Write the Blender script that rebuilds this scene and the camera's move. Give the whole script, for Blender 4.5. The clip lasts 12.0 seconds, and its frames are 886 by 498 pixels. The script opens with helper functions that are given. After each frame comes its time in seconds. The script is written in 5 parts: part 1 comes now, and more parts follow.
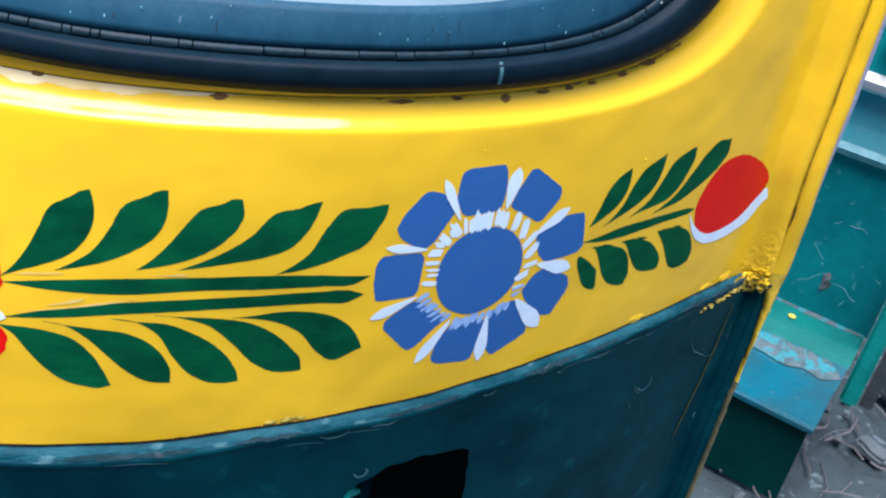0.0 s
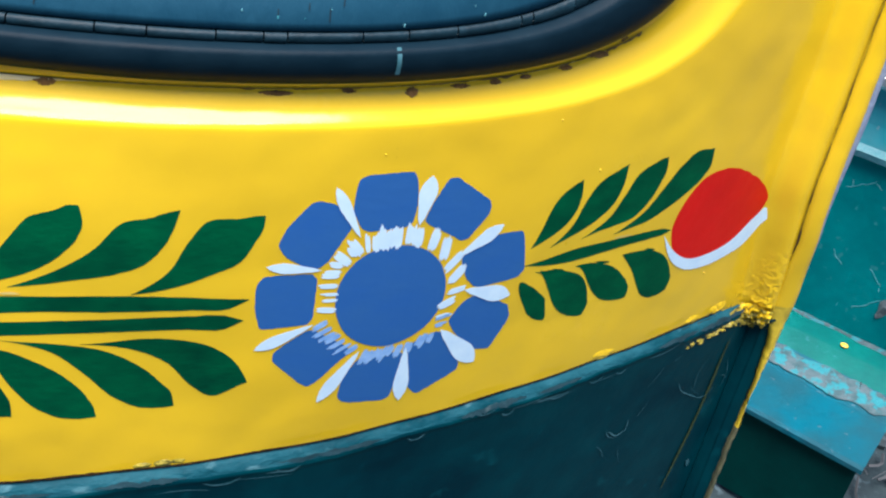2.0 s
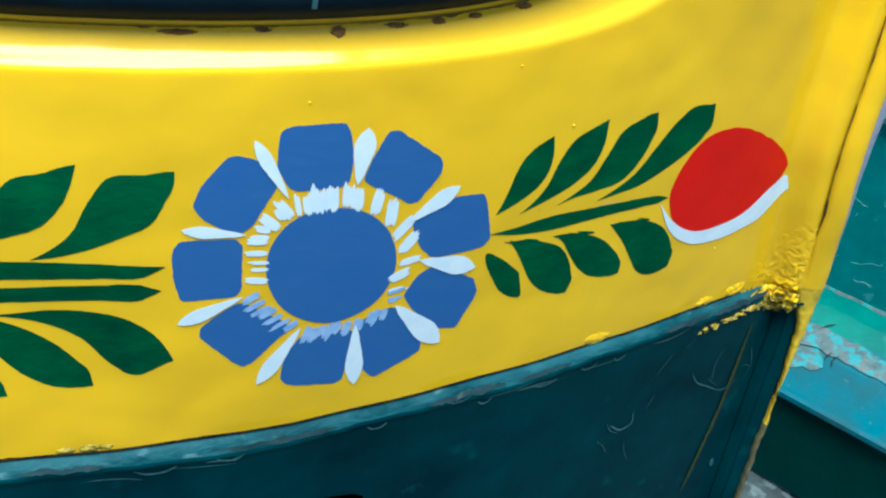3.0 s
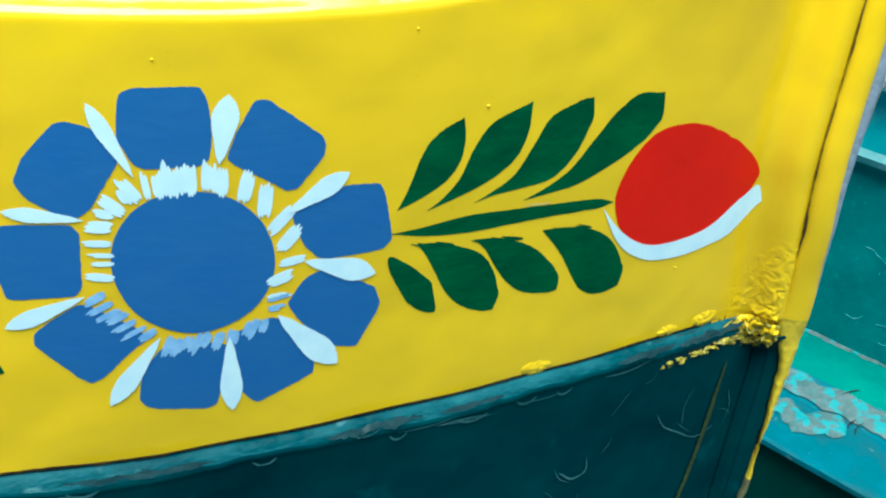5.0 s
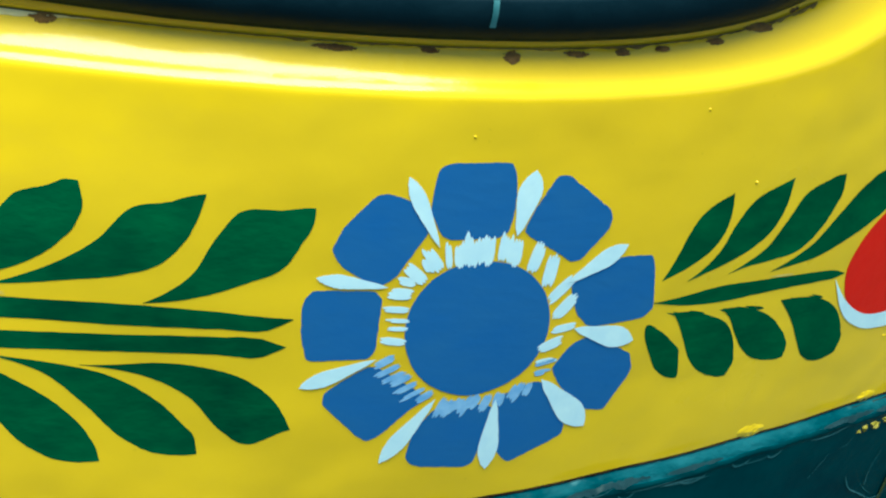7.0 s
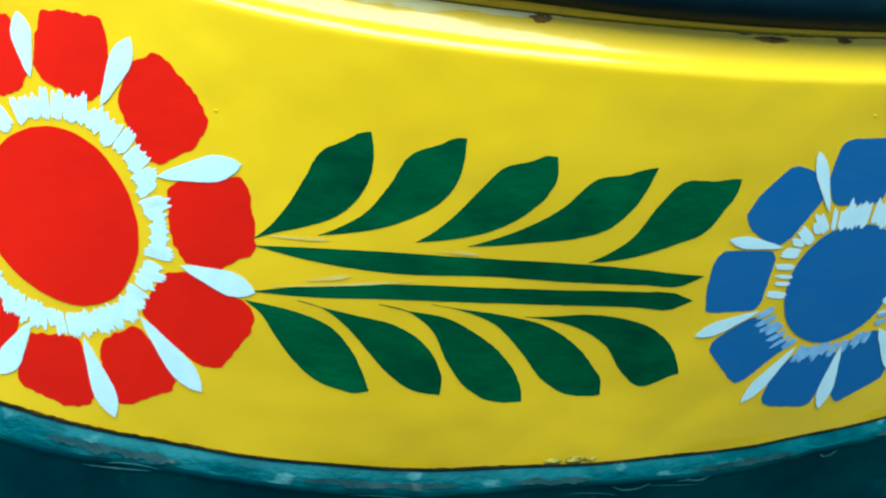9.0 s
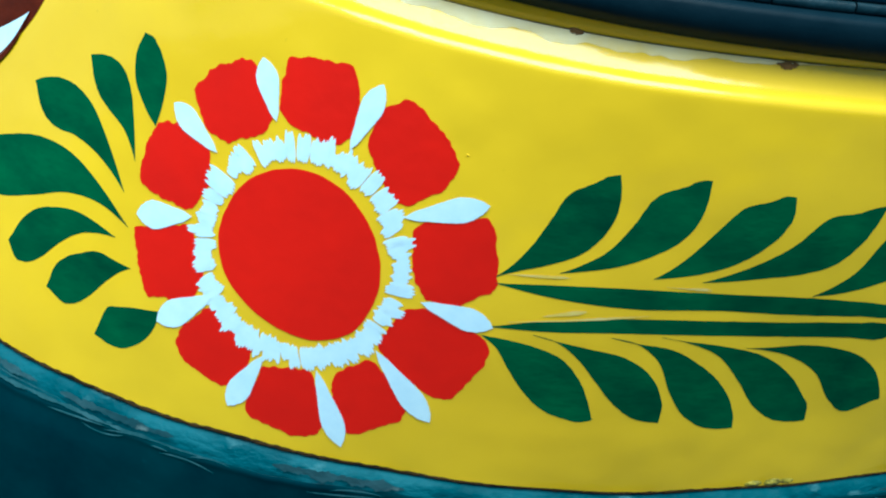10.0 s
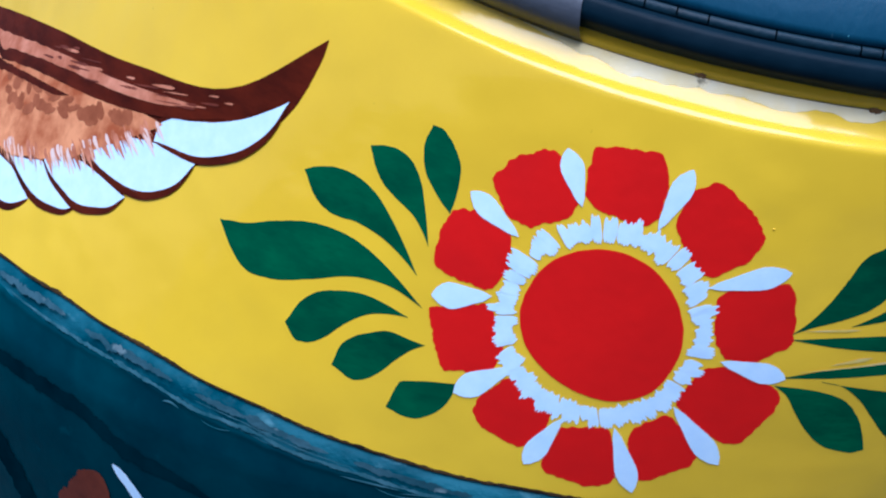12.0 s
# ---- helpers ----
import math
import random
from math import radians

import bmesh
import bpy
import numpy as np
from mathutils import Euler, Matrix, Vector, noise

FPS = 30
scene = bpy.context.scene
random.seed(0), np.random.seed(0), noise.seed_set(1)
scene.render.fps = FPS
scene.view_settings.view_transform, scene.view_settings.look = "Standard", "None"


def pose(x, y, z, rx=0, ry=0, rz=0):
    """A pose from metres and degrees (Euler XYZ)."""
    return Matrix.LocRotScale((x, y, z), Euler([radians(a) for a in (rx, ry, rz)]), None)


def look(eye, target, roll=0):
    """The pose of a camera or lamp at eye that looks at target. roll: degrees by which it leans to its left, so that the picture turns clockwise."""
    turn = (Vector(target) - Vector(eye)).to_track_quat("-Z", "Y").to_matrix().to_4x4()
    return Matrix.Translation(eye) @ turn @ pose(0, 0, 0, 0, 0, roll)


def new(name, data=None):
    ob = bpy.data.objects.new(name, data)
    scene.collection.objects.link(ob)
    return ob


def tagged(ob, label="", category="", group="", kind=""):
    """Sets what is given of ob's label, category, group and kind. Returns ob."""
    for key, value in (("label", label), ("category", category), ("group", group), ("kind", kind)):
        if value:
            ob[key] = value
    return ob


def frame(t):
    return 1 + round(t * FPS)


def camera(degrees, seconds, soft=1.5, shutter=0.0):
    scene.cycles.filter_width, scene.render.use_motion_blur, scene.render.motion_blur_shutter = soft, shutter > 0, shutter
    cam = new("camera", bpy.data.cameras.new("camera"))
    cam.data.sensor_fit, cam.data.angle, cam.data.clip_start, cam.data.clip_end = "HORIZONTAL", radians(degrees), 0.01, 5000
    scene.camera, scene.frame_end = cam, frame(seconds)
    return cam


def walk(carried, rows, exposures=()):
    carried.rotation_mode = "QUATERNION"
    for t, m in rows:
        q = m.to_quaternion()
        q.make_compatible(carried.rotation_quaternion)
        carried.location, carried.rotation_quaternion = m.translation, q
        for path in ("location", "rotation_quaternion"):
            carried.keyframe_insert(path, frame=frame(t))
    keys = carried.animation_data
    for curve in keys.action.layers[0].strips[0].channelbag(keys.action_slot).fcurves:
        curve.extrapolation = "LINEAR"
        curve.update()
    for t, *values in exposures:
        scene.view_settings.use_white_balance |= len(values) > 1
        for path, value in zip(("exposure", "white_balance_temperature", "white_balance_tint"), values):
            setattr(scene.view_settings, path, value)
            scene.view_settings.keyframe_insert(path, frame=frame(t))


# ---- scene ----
cam = camera(49.28, 12.0, soft=2.2)
PATH = [
    (0.0, 0.0043, 0.0025, 1.4534, 59.56, -9.98, 0.44),
    (0.5, 0.0167, 0.0013, 1.4505, 59.94, -11.02, -0.18),
    (1.0, 0.0286, 0.0183, 1.4306, 60.90, -12.09, -1.20),
    (1.5, 0.0443, 0.0622, 1.4333, 60.50, -11.00, 2.41),
    (2.0, 0.0904, 0.0841, 1.4283, 59.48, -9.38, 4.73),
    (2.5, 0.1284, 0.1055, 1.4137, 58.58, -7.91, 7.17),
    (4.5, 0.2000, 0.1778, 1.3472, 62.77, -5.82, 10.38),
    (5.0, 0.2097, 0.1849, 1.3421, 62.99, -6.53, 10.81),
    (5.5, 0.1960, 0.1978, 1.3392, 63.73, -6.28, 11.79),
    (6.0, 0.1781, 0.2020, 1.3421, 63.44, -6.96, 12.13),
    (6.5, 0.1449, 0.1760, 1.3353, 63.71, -7.86, 12.15),
    (7.0, 0.1035, 0.1655, 1.3518, 63.66, -8.05, 12.25),
    (7.5, 0.0639, 0.1399, 1.3536, 62.17, -8.67, 11.92),
    (9.5, -0.0947, 0.0686, 1.3499, 62.16, -7.13, 11.94),
    (10.0, -0.1482, 0.0581, 1.3610, 61.66, -7.30, 11.39),
    (10.5, -0.1955, 0.0561, 1.3678, 61.68, -7.67, 9.84),
    (11.0, -0.2300, 0.0493, 1.3735, 60.08, -7.62, 8.33),
    (11.5, -0.2570, 0.0418, 1.3796, 59.79, -6.74, 6.22),
    (12.0, -0.3084, 0.0372, 1.4078, 58.90, -5.03, 6.40),
]
EXPOSURES = [(0.0, 0.97, 6050, 24), (1.0, 1.14, 6050, 22), (2.5, 1.02, 6200, 10), (4.5, 1.17, 6000, -13), (6.0, 1.07, 6000, -15), (7.5, 0.91, 6000, -20), (9.5, 0.62, 5500, -19), (10.5, 0.32, 5150, 0), (12.0, 0.08, 4900, 20)]
walk(cam, [(row[0], pose(*row[1:])) for row in PATH], EXPOSURES)

# ---- world and light ----
SKY_STRENGTH, SUN_STRENGTH, SUN_UP, SUN_TURN = 0.075, 4.8, 75.0, 190.0
world = bpy.data.worlds.new("sky")
scene.world = world
world.use_nodes = True
wt = world.node_tree
sky = wt.nodes.new("ShaderNodeTexSky")
sky.sky_type, sky.sun_disc = "NISHITA", False
sky.sun_elevation, sky.sun_rotation = radians(SUN_UP), radians(SUN_TURN)
sky.air_density, sky.dust_density, sky.ozone_density = 1.0, 1.5, 1.0
wt.links.new(sky.outputs[0], wt.nodes["Background"].inputs[0])
wt.nodes["Background"].inputs[1].default_value = SKY_STRENGTH
sun = new("sun", bpy.data.lights.new("sun", "SUN"))
sun.data.energy, sun.data.angle, sun.data.color = SUN_STRENGTH, radians(50), (1.0, 0.96, 0.9)
# sun_rotation turns clockwise from +y
sun_way = Vector((math.sin(radians(SUN_TURN)) * math.cos(radians(SUN_UP)), math.cos(radians(SUN_TURN)) * math.cos(radians(SUN_UP)), math.sin(radians(SUN_UP))))
sun.matrix_world = look(sun_way * 20, (0, 0, 0))


# ---- materials ----
def material(name, colour, other=None, scale=20.0, amount=0.5, rough=0.4, metal=0.0, coat=0.0, bump=0.0, bump_scale=200.0, stretch=(1, 1, 1), fine=None, rough_var=0.1, spec=0.5, wavy=0.0):
    """Paint, rubber, metal or earth: two colours mixed by noise at two scales, with fine relief."""
    m = bpy.data.materials.new(name)
    m.use_nodes = True
    t = m.node_tree
    n, l = t.nodes, t.links
    b = n["Principled BSDF"]
    b.inputs["Roughness"].default_value, b.inputs["Metallic"].default_value, b.inputs["Coat Weight"].default_value = rough, metal, coat
    b.inputs["Coat Roughness"].default_value = 0.12
    b.inputs["Specular IOR Level"].default_value = spec
    tc = n.new("ShaderNodeTexCoord")
    mp = n.new("ShaderNodeMapping")
    mp.inputs["Scale"].default_value = stretch
    l.new(tc.outputs["Object"], mp.inputs["Vector"])
    big = n.new("ShaderNodeTexNoise")
    big.inputs["Scale"].default_value, big.inputs["Detail"].default_value, big.inputs["Roughness"].default_value = scale, 6, 0.6
    l.new(mp.outputs[0], big.inputs["Vector"])
    ramp = n.new("ShaderNodeValToRGB")
    ramp.color_ramp.elements[0].position, ramp.color_ramp.elements[1].position = 0.5 - amount / 2, 0.5 + amount / 2
    ramp.color_ramp.elements[0].color = (*colour, 1)
    ramp.color_ramp.elements[1].color = (*(other or [c * 0.8 for c in colour]), 1)
    l.new(big.outputs[0], ramp.inputs[0])
    last = ramp.outputs[0]
    if fine:
        small = n.new("ShaderNodeTexNoise")
        small.inputs["Scale"].default_value, small.inputs["Detail"].default_value = fine[1], 8
        l.new(mp.outputs[0], small.inputs["Vector"])
        cut = n.new("ShaderNodeMapRange")
        cut.inputs["From Min"].default_value, cut.inputs["From Max"].default_value = fine[2], fine[2] + 0.08
        l.new(small.outputs[0], cut.inputs["Value"])
        mix = n.new("ShaderNodeMix")
        mix.data_type = "RGBA"
        mix.inputs["B"].default_value = (*fine[0], 1)
        l.new(cut.outputs[0], mix.inputs["Factor"])
        l.new(last, mix.inputs["A"])
        last = mix.outputs["Result"]
    l.new(last, b.inputs["Base Color"])
    rv = n.new("ShaderNodeMapRange")
    rv.inputs["To Min"].default_value, rv.inputs["To Max"].default_value = max(0.02, rough - rough_var), rough + rough_var
    l.new(big.outputs[0], rv.inputs["Value"])
    l.new(rv.outputs[0], b.inputs["Roughness"])
    if bump:
        tex = n.new("ShaderNodeTexNoise")
        tex.inputs["Scale"].default_value, tex.inputs["Detail"].default_value = bump_scale, 5
        l.new(mp.outputs[0], tex.inputs["Vector"])
        bp = n.new("ShaderNodeBump")
        bp.inputs["Strength"].default_value, bp.inputs["Distance"].default_value = 1.0, bump
        l.new(tex.outputs[0], bp.inputs["Height"])
        l.new(bp.outputs[0], b.inputs["Normal"])
        if wavy:  # slow waves of a hand-beaten sheet under the grain
            wave = n.new("ShaderNodeTexNoise")
            wave.inputs["Scale"].default_value, wave.inputs["Detail"].default_value = 13.0, 2
            l.new(tc.outputs["Object"], wave.inputs["Vector"])
            slow = n.new("ShaderNodeBump")
            slow.inputs["Strength"].default_value, slow.inputs["Distance"].default_value = 1.0, wavy
            l.new(wave.outputs[0], slow.inputs["Height"])
            l.new(slow.outputs[0], bp.inputs["Normal"])
            l.new(bp.outputs[0], b.inputs["Coat Normal"])
    return m


YELLOW = material("yellow_enamel", (0.86, 0.565, 0.013), (0.77, 0.485, 0.010), 6, 0.4, 0.3, coat=0.75, wavy=0.0035, spec=0.12, bump=0.0004, bump_scale=45, fine=((0.66, 0.42, 0.01), 320, 0.72))
# the filler's fine dark flecks paint shade in the crevices between lumps
CAULK = material("yellow_filler", (0.46, 0.36, 0.025), (0.2, 0.17, 0.028), 150, 0.4, 0.5, coat=0.2, bump=0.0012, bump_scale=420, fine=((0.05, 0.04, 0.018), 260, 0.58))
TEAL = material("teal_enamel", (0.00002, 0.040, 0.052), (0.00002, 0.020, 0.031), 14, 0.3, 0.36, spec=0.05, bump=0.0008, bump_scale=50, fine=((0.001, 0.05, 0.064), 45, 0.64))
TEAL_WORN = material("worn_teal_edge", (0.0006, 0.04, 0.058), (0.016, 0.095, 0.125), 38, 0.24, 0.5, spec=0.06, bump=0.0024, bump_scale=140, stretch=(0.6, 0.6, 1.5), fine=((0.06, 0.16, 0.19), 70, 0.6))
TEAL_LIGHT = material("bright_teal_enamel", (0.0005, 0.27, 0.235), (0.0005, 0.18, 0.17), 9, 0.4, 0.35, spec=0.15, bump=0.001, bump_scale=60, fine=((0.08, 0.36, 0.4), 24, 0.68))
TEAL_STEP = material("worn_teal_step", (0.004, 0.18, 0.26), (0.02, 0.14, 0.19), 10, 0.3, 0.4, spec=0.12, bump=0.002, bump_scale=60, fine=((0.12, 0.22, 0.27), 60, 0.66))
TEAL_DARK = material("scratched_dark_teal", (0.0003, 0.34, 0.35), (0.0003, 0.2, 0.22), 7, 0.5, 0.3, coat=0.1, spec=0.15, bump=0.001, bump_scale=50, fine=((0.05, 0.34, 0.36), 40, 0.64))
TEAL_SKIRT = material("dull_dark_teal", (0.0006, 0.085, 0.075), (0.0006, 0.05, 0.048), 9, 0.5, 0.5, spec=0.1, bump=0.001, bump_scale=60)
TEAL_FADED = material("faded_teal_enamel", (0.01, 0.42, 0.5), (0.12, 0.42, 0.48), 8, 0.3, 0.35, coat=0.3, bump=0.001, bump_scale=60, fine=((0.36, 0.46, 0.5), 40, 0.66))
TEAL_PALE = material("scuffed_pale_teal", (0.05, 0.33, 0.38), (0.2, 0.45, 0.5), 45, 0.4, 0.45, bump=0.001, bump_scale=90)
GREY_TEAR = material("torn_grey_mat", (0.06, 0.1, 0.115), (0.015, 0.06, 0.07), 34, 0.3, 0.7, bump=0.004, bump_scale=90, fine=((0.002, 0.16, 0.19), 38, 0.5))
GREEN = material("green_paint", (0.0002, 0.112, 0.042), (0.0002, 0.042, 0.022), 26, 0.5, 0.4, spec=0.03, bump=0.0003, bump_scale=150, stretch=(1.0, 1.0, 1.8))
BLUE = material("blue_paint", (0.024, 0.118, 0.38), (0.032, 0.132, 0.36), 40, 0.6, 0.5, spec=0.06, bump=0.00014, bump_scale=150, stretch=(1, 1, 2.0))
RED = material("red_paint", (0.72, 0.008, 0.004), (0.58, 0.006, 0.004), 25, 0.6, 0.4, spec=0.15, bump=0.0003, bump_scale=120)
WHITE = material("white_paint", (0.68, 0.87, 0.98), (0.56, 0.77, 0.94), 110, 0.5, 0.4, spec=0.2, bump=0.0001, bump_scale=300)
WHITE_THIN = material("thin_white_paint", (0.34, 0.56, 0.86), (0.16, 0.36, 0.72), 160, 0.4, 0.45, spec=0.2)
PALE = material("painted_glint", (0.72, 0.6, 0.25), (0.78, 0.52, 0.03), 60, 0.5, 0.25, coat=0.6)
BROWN = material("brown_paint", (0.10, 0.013, 0.004), (0.04, 0.006, 0.003), 60, 0.35, 0.4, spec=0.04, bump=0.0003, bump_scale=150, stretch=(0.5, 0.5, 1.6))
TAN = material("tan_paint", (0.74, 0.31, 0.13), (0.36, 0.09, 0.03), 45, 0.3, 0.5, spec=0.05, bump=0.0003, bump_scale=150)
SALMON = material("salmon_paint", (0.66, 0.27, 0.15), (0.34, 0.09, 0.035), 60, 0.4, 0.45, spec=0.05)
PEACH = material("peach_paint", (0.76, 0.5, 0.36), (0.74, 0.62, 0.55), 80, 0.4, 0.45, spec=0.05)
RUSSET = material("russet_paint", (0.2, 0.038, 0.014), (0.09, 0.016, 0.007), 60, 0.5, 0.4, spec=0.25)
BLOTCH = material("reddish_brown_paint", (0.42, 0.135, 0.055), (0.2, 0.05, 0.018), 60, 0.5, 0.45, spec=0.05)
OLIVE = material("olive_drip", (0.05, 0.07, 0.026), (0.028, 0.048, 0.024), 90, 0.5, 0.55, spec=0.1, bump=0.001, bump_scale=250)
OLIVE_PALE = material("pale_olive_wear", (0.17, 0.16, 0.075), (0.08, 0.085, 0.05), 70, 0.3, 0.6, bump=0.0008, bump_scale=200)
FOOT = material("gritty_yellow_edge", (0.82, 0.58, 0.03), (0.62, 0.45, 0.03), 55, 0.4, 0.45, coat=0.2, bump=0.0012, bump_scale=160, fine=((0.12, 0.09, 0.015), 110, 0.68))
SCRATCH_GLINT = material("scratch_and_glint", (0.07, 0.17, 0.2), (0.015, 0.08, 0.1), 120, 0.4, 0.6, spec=0.05)
RUBBER = material("black_rubber", (0.0015, 0.010, 0.018), (0.004, 0.016, 0.026), 50, 0.5, 0.5, spec=0.08, bump=0.0003, bump_scale=160, fine=((0.02, 0.05, 0.07), 260, 0.74))
RUBBER_GREY = material("weathered_rubber", (0.006, 0.047, 0.085), (0.012, 0.07, 0.115), 24, 0.5, 0.5, spec=0.12, bump=0.0003, bump_scale=160, stretch=(2.2, 2.2, 0.7), fine=((0.10, 0.2, 0.25), 130, 0.72))
RUBBER_RIB = material("cracked_rubber", (0.002, 0.014, 0.022), (0.007, 0.03, 0.045), 120, 0.5, 0.5, spec=0.2, bump=0.0004, bump_scale=300)
RUST = material("rust", (0.07, 0.03, 0.01), (0.02, 0.011, 0.006), 300, 0.5, 0.8, bump=0.001, bump_scale=600)
RUST_SPOT = material("brown_rust_stain", (0.3, 0.15, 0.03), (0.1, 0.045, 0.014), 220, 0.4, 0.8, bump=0.0006, bump_scale=500)
GRIME = material("grimy_yellow_edge", (0.3, 0.18, 0.02), (0.05, 0.028, 0.01), 45, 0.3, 0.6, bump=0.001, bump_scale=300)
DUST_SHEEN = material("dusty_sheen_yellow", (0.9, 0.8, 0.5), (0.87, 0.66, 0.2), 40, 0.4, 0.7, fine=((0.3, 0.24, 0.12), 120, 0.66))
EDGE_SHADE_DIRT = material("black_edge_shade_dirt", (0.010, 0.008, 0.006), (0.09, 0.052, 0.018), 70, 0.5, 0.8, spec=0.1, bump=0.001, bump_scale=400)
STAIN = material("dark_stain", (0.0001, 0.010, 0.016), (0.0001, 0.022, 0.031), 40, 0.4, 0.7, spec=0.0)
# near-black for seams and cracks, and for the painted shade inside the hole
DARK = material("dark_gap_shade", (0.010, 0.012, 0.012), (0.018, 0.02, 0.02), 30, 0.5, 0.8, spec=0.2)
SEAL = material("blue_grey_sealant", (0.2, 0.27, 0.42), (0.3, 0.34, 0.42), 60, 0.5, 0.55, bump=0.001, bump_scale=200)
CHROME = material("chrome", (0.85, 0.88, 0.9), (0.7, 0.73, 0.76), 30, 0.5, 0.3, metal=1.0, rough_var=0.1)
CLIP = material("grey_zinc", (0.085, 0.095, 0.11), (0.06, 0.068, 0.08), 40, 0.5, 0.5, metal=0.2, bump=0.0004)
GLASS = material("dusty_glass", (0.3, 0.5, 0.58), (0.46, 0.64, 0.7), 14, 0.6, 0.16, coat=0.5, fine=((0.6, 0.72, 0.75), 200, 0.68))
EARTH = material("dry_earth", (0.030, 0.056, 0.062), (0.013, 0.026, 0.031), 9, 0.5, 0.9, bump=0.02, bump_scale=22, fine=((0.08, 0.125, 0.14), 26, 0.58))
PLASTER = material("grey_plaster", (0.15, 0.145, 0.14), (0.10, 0.096, 0.092), 2, 0.5, 0.9, bump=0.004, bump_scale=40)
STONE = material("grey_stone", (0.085, 0.115, 0.125), (0.045, 0.065, 0.072), 18, 0.5, 0.85, bump=0.004, bump_scale=60)
TWIG = material("dead_twigs", (0.06, 0.062, 0.062), (0.13, 0.14, 0.145), 12, 0.5, 0.85)
TYRE = material("tyre_rubber", (0.05, 0.07, 0.08), (0.09, 0.12, 0.13), 30, 0.5, 0.75, bump=0.002, bump_scale=120)


# ---- the cowl's shape: depth over width x and height z ----
def flange_x(z):
    """Where the sheet ends at its right-hand flange, at each height."""
    k = np.clip((1.2 - np.asarray(z, float)) / 0.17, 0, 1)
    return 0.330 + 0.016 * k * k * (3 - 2 * k)


def depth(x, z):
    x, h = np.asarray(x, float) + 0.25, np.asarray(z, float) - 1.15
    low = np.minimum(h + 0.11, 0.0)
    h = np.maximum(h, -0.11) + 0.35 * low * np.exp(low / 0.12)
    y = 0.40137 - 0.06235 * x + 1.13485 * x**2 - 0.25632 * x**3 + 0.08189 * x**4 - 0.08808 * x**5 + 0.17820 * h - 1.14205 * h * x + 0.53549 * h * h + 1.89900 * h * x * x - 0.67921 * h * x**3 - 0.58286 * h * h * x - 0.01271 * h * h * x * x
    # a shallow dent between the two flowers
    y = y + 0.0036 * np.exp(-(((x - 0.215) / 0.045) ** 2) - ((np.asarray(z, float) - 1.118) / 0.05) ** 2)
    # the panel rolls forward to its flange
    k = np.clip((x - 0.25 - flange_x(z) + 0.029) / 0.027, 0, 1)
    k2 = np.clip((x - 0.25 - flange_x(z) + 0.016) / 0.0155, 0, 1)
    high = np.clip((np.asarray(z, float) - 1.06) / 0.025, 0, 1)
    return y - 0.027 * (high * k * k * (3 - 2 * k) + 0.65 * (1 - high) * k2 * k2 * (3 - 2 * k2))


TABLE_X = np.linspace(-1.2, 0.5, 3401)
TABLE_S = np.concatenate([[0], np.cumsum(np.hypot(np.diff(TABLE_X), np.diff(0.40137 - 0.06235 * (TABLE_X + 0.25) + 1.13485 * (TABLE_X + 0.25)**2 - 0.25632 * (TABLE_X + 0.25)**3 + 0.08189 * (TABLE_X + 0.25)**4 - 0.08808 * (TABLE_X + 0.25)**5)))])
TABLE_S -= np.interp(0, TABLE_X, TABLE_S)


def across(s):
    """The width x at the length s along the sheet."""
    return np.interp(s, TABLE_S, TABLE_X)


# the window's outline: a superellipse along the sheet
WIN_S, WIN_V, WIN_A, WIN_B, WIN_P = -0.27, 1.5215, 0.5246, 0.25, 7.0


def lift(s):
    """The window's lower side climbs towards its far end."""
    return 0.02 * (np.clip(-0.12 - s, 0, None) / 0.25) ** 2


def ring(s, v):
    v = v - lift(s)
    return (np.abs((s - WIN_S) / WIN_A) ** WIN_P + np.abs((v - WIN_V) / WIN_B) ** WIN_P) ** (1 / WIN_P)


def sunk(s, v):
    """How far the sheet steps back round the window, in a crest, a slope and a shelf."""
    d = (ring(s, v) - 1) * 250
    far = np.clip((-0.02 - s) / 0.2, 0, 1)  # the crest narrows towards the far end
    steps = ((1.5 + 0.8 * far, 18.5, 0.8), (-0.98 - 0.82 * far, 15.2 + 1.4 * far, 0.95), (-0.42 + 0.02 * far, 7.5, 1.2))
    return -0.001 * np.clip(sum(k * q * np.log1p(np.exp(np.clip((edge - d) / q, -30, 30))) for k, edge, q in steps), 0, 16)


def skin(s, v, off=0.0, step=True):
    """Points on the sheet at lengths s and heights v, off metres proud of it."""
    s, v = np.broadcast_arrays(np.asarray(s, float), np.asarray(v, float))
    x, e = across(s), 1e-3
    y = depth(x, v)
    nx, nz = (depth(x + e, v) - y) / e, (depth(x, v + e) - y) / e
    k = 1 / np.sqrt(nx * nx + nz * nz + 1)
    o = off + (sunk(s, v) if step else 0.0)
    return np.stack([x + o * nx * k, y - o * k, v + o * nz * k], -1)


# ---- building helpers ----
def mesh_object(name, verts, faces, mat, smooth=True):
    me = bpy.data.meshes.new(name)
    me.from_pydata([tuple(map(float, p)) for p in verts], [], faces)
    me.materials.append(mat)
    if smooth:
        me.polygons.foreach_set("use_smooth", [True] * len(me.polygons))
    me.update()
    return new(name, me)


def under(ob, parent, label=""):
    ob.parent = parent
    if parent.type == "EMPTY":
        ob.matrix_parent_inverse = Matrix.Translation(parent.location).inverted()
    if label:
        ob["label"] = label
    return ob


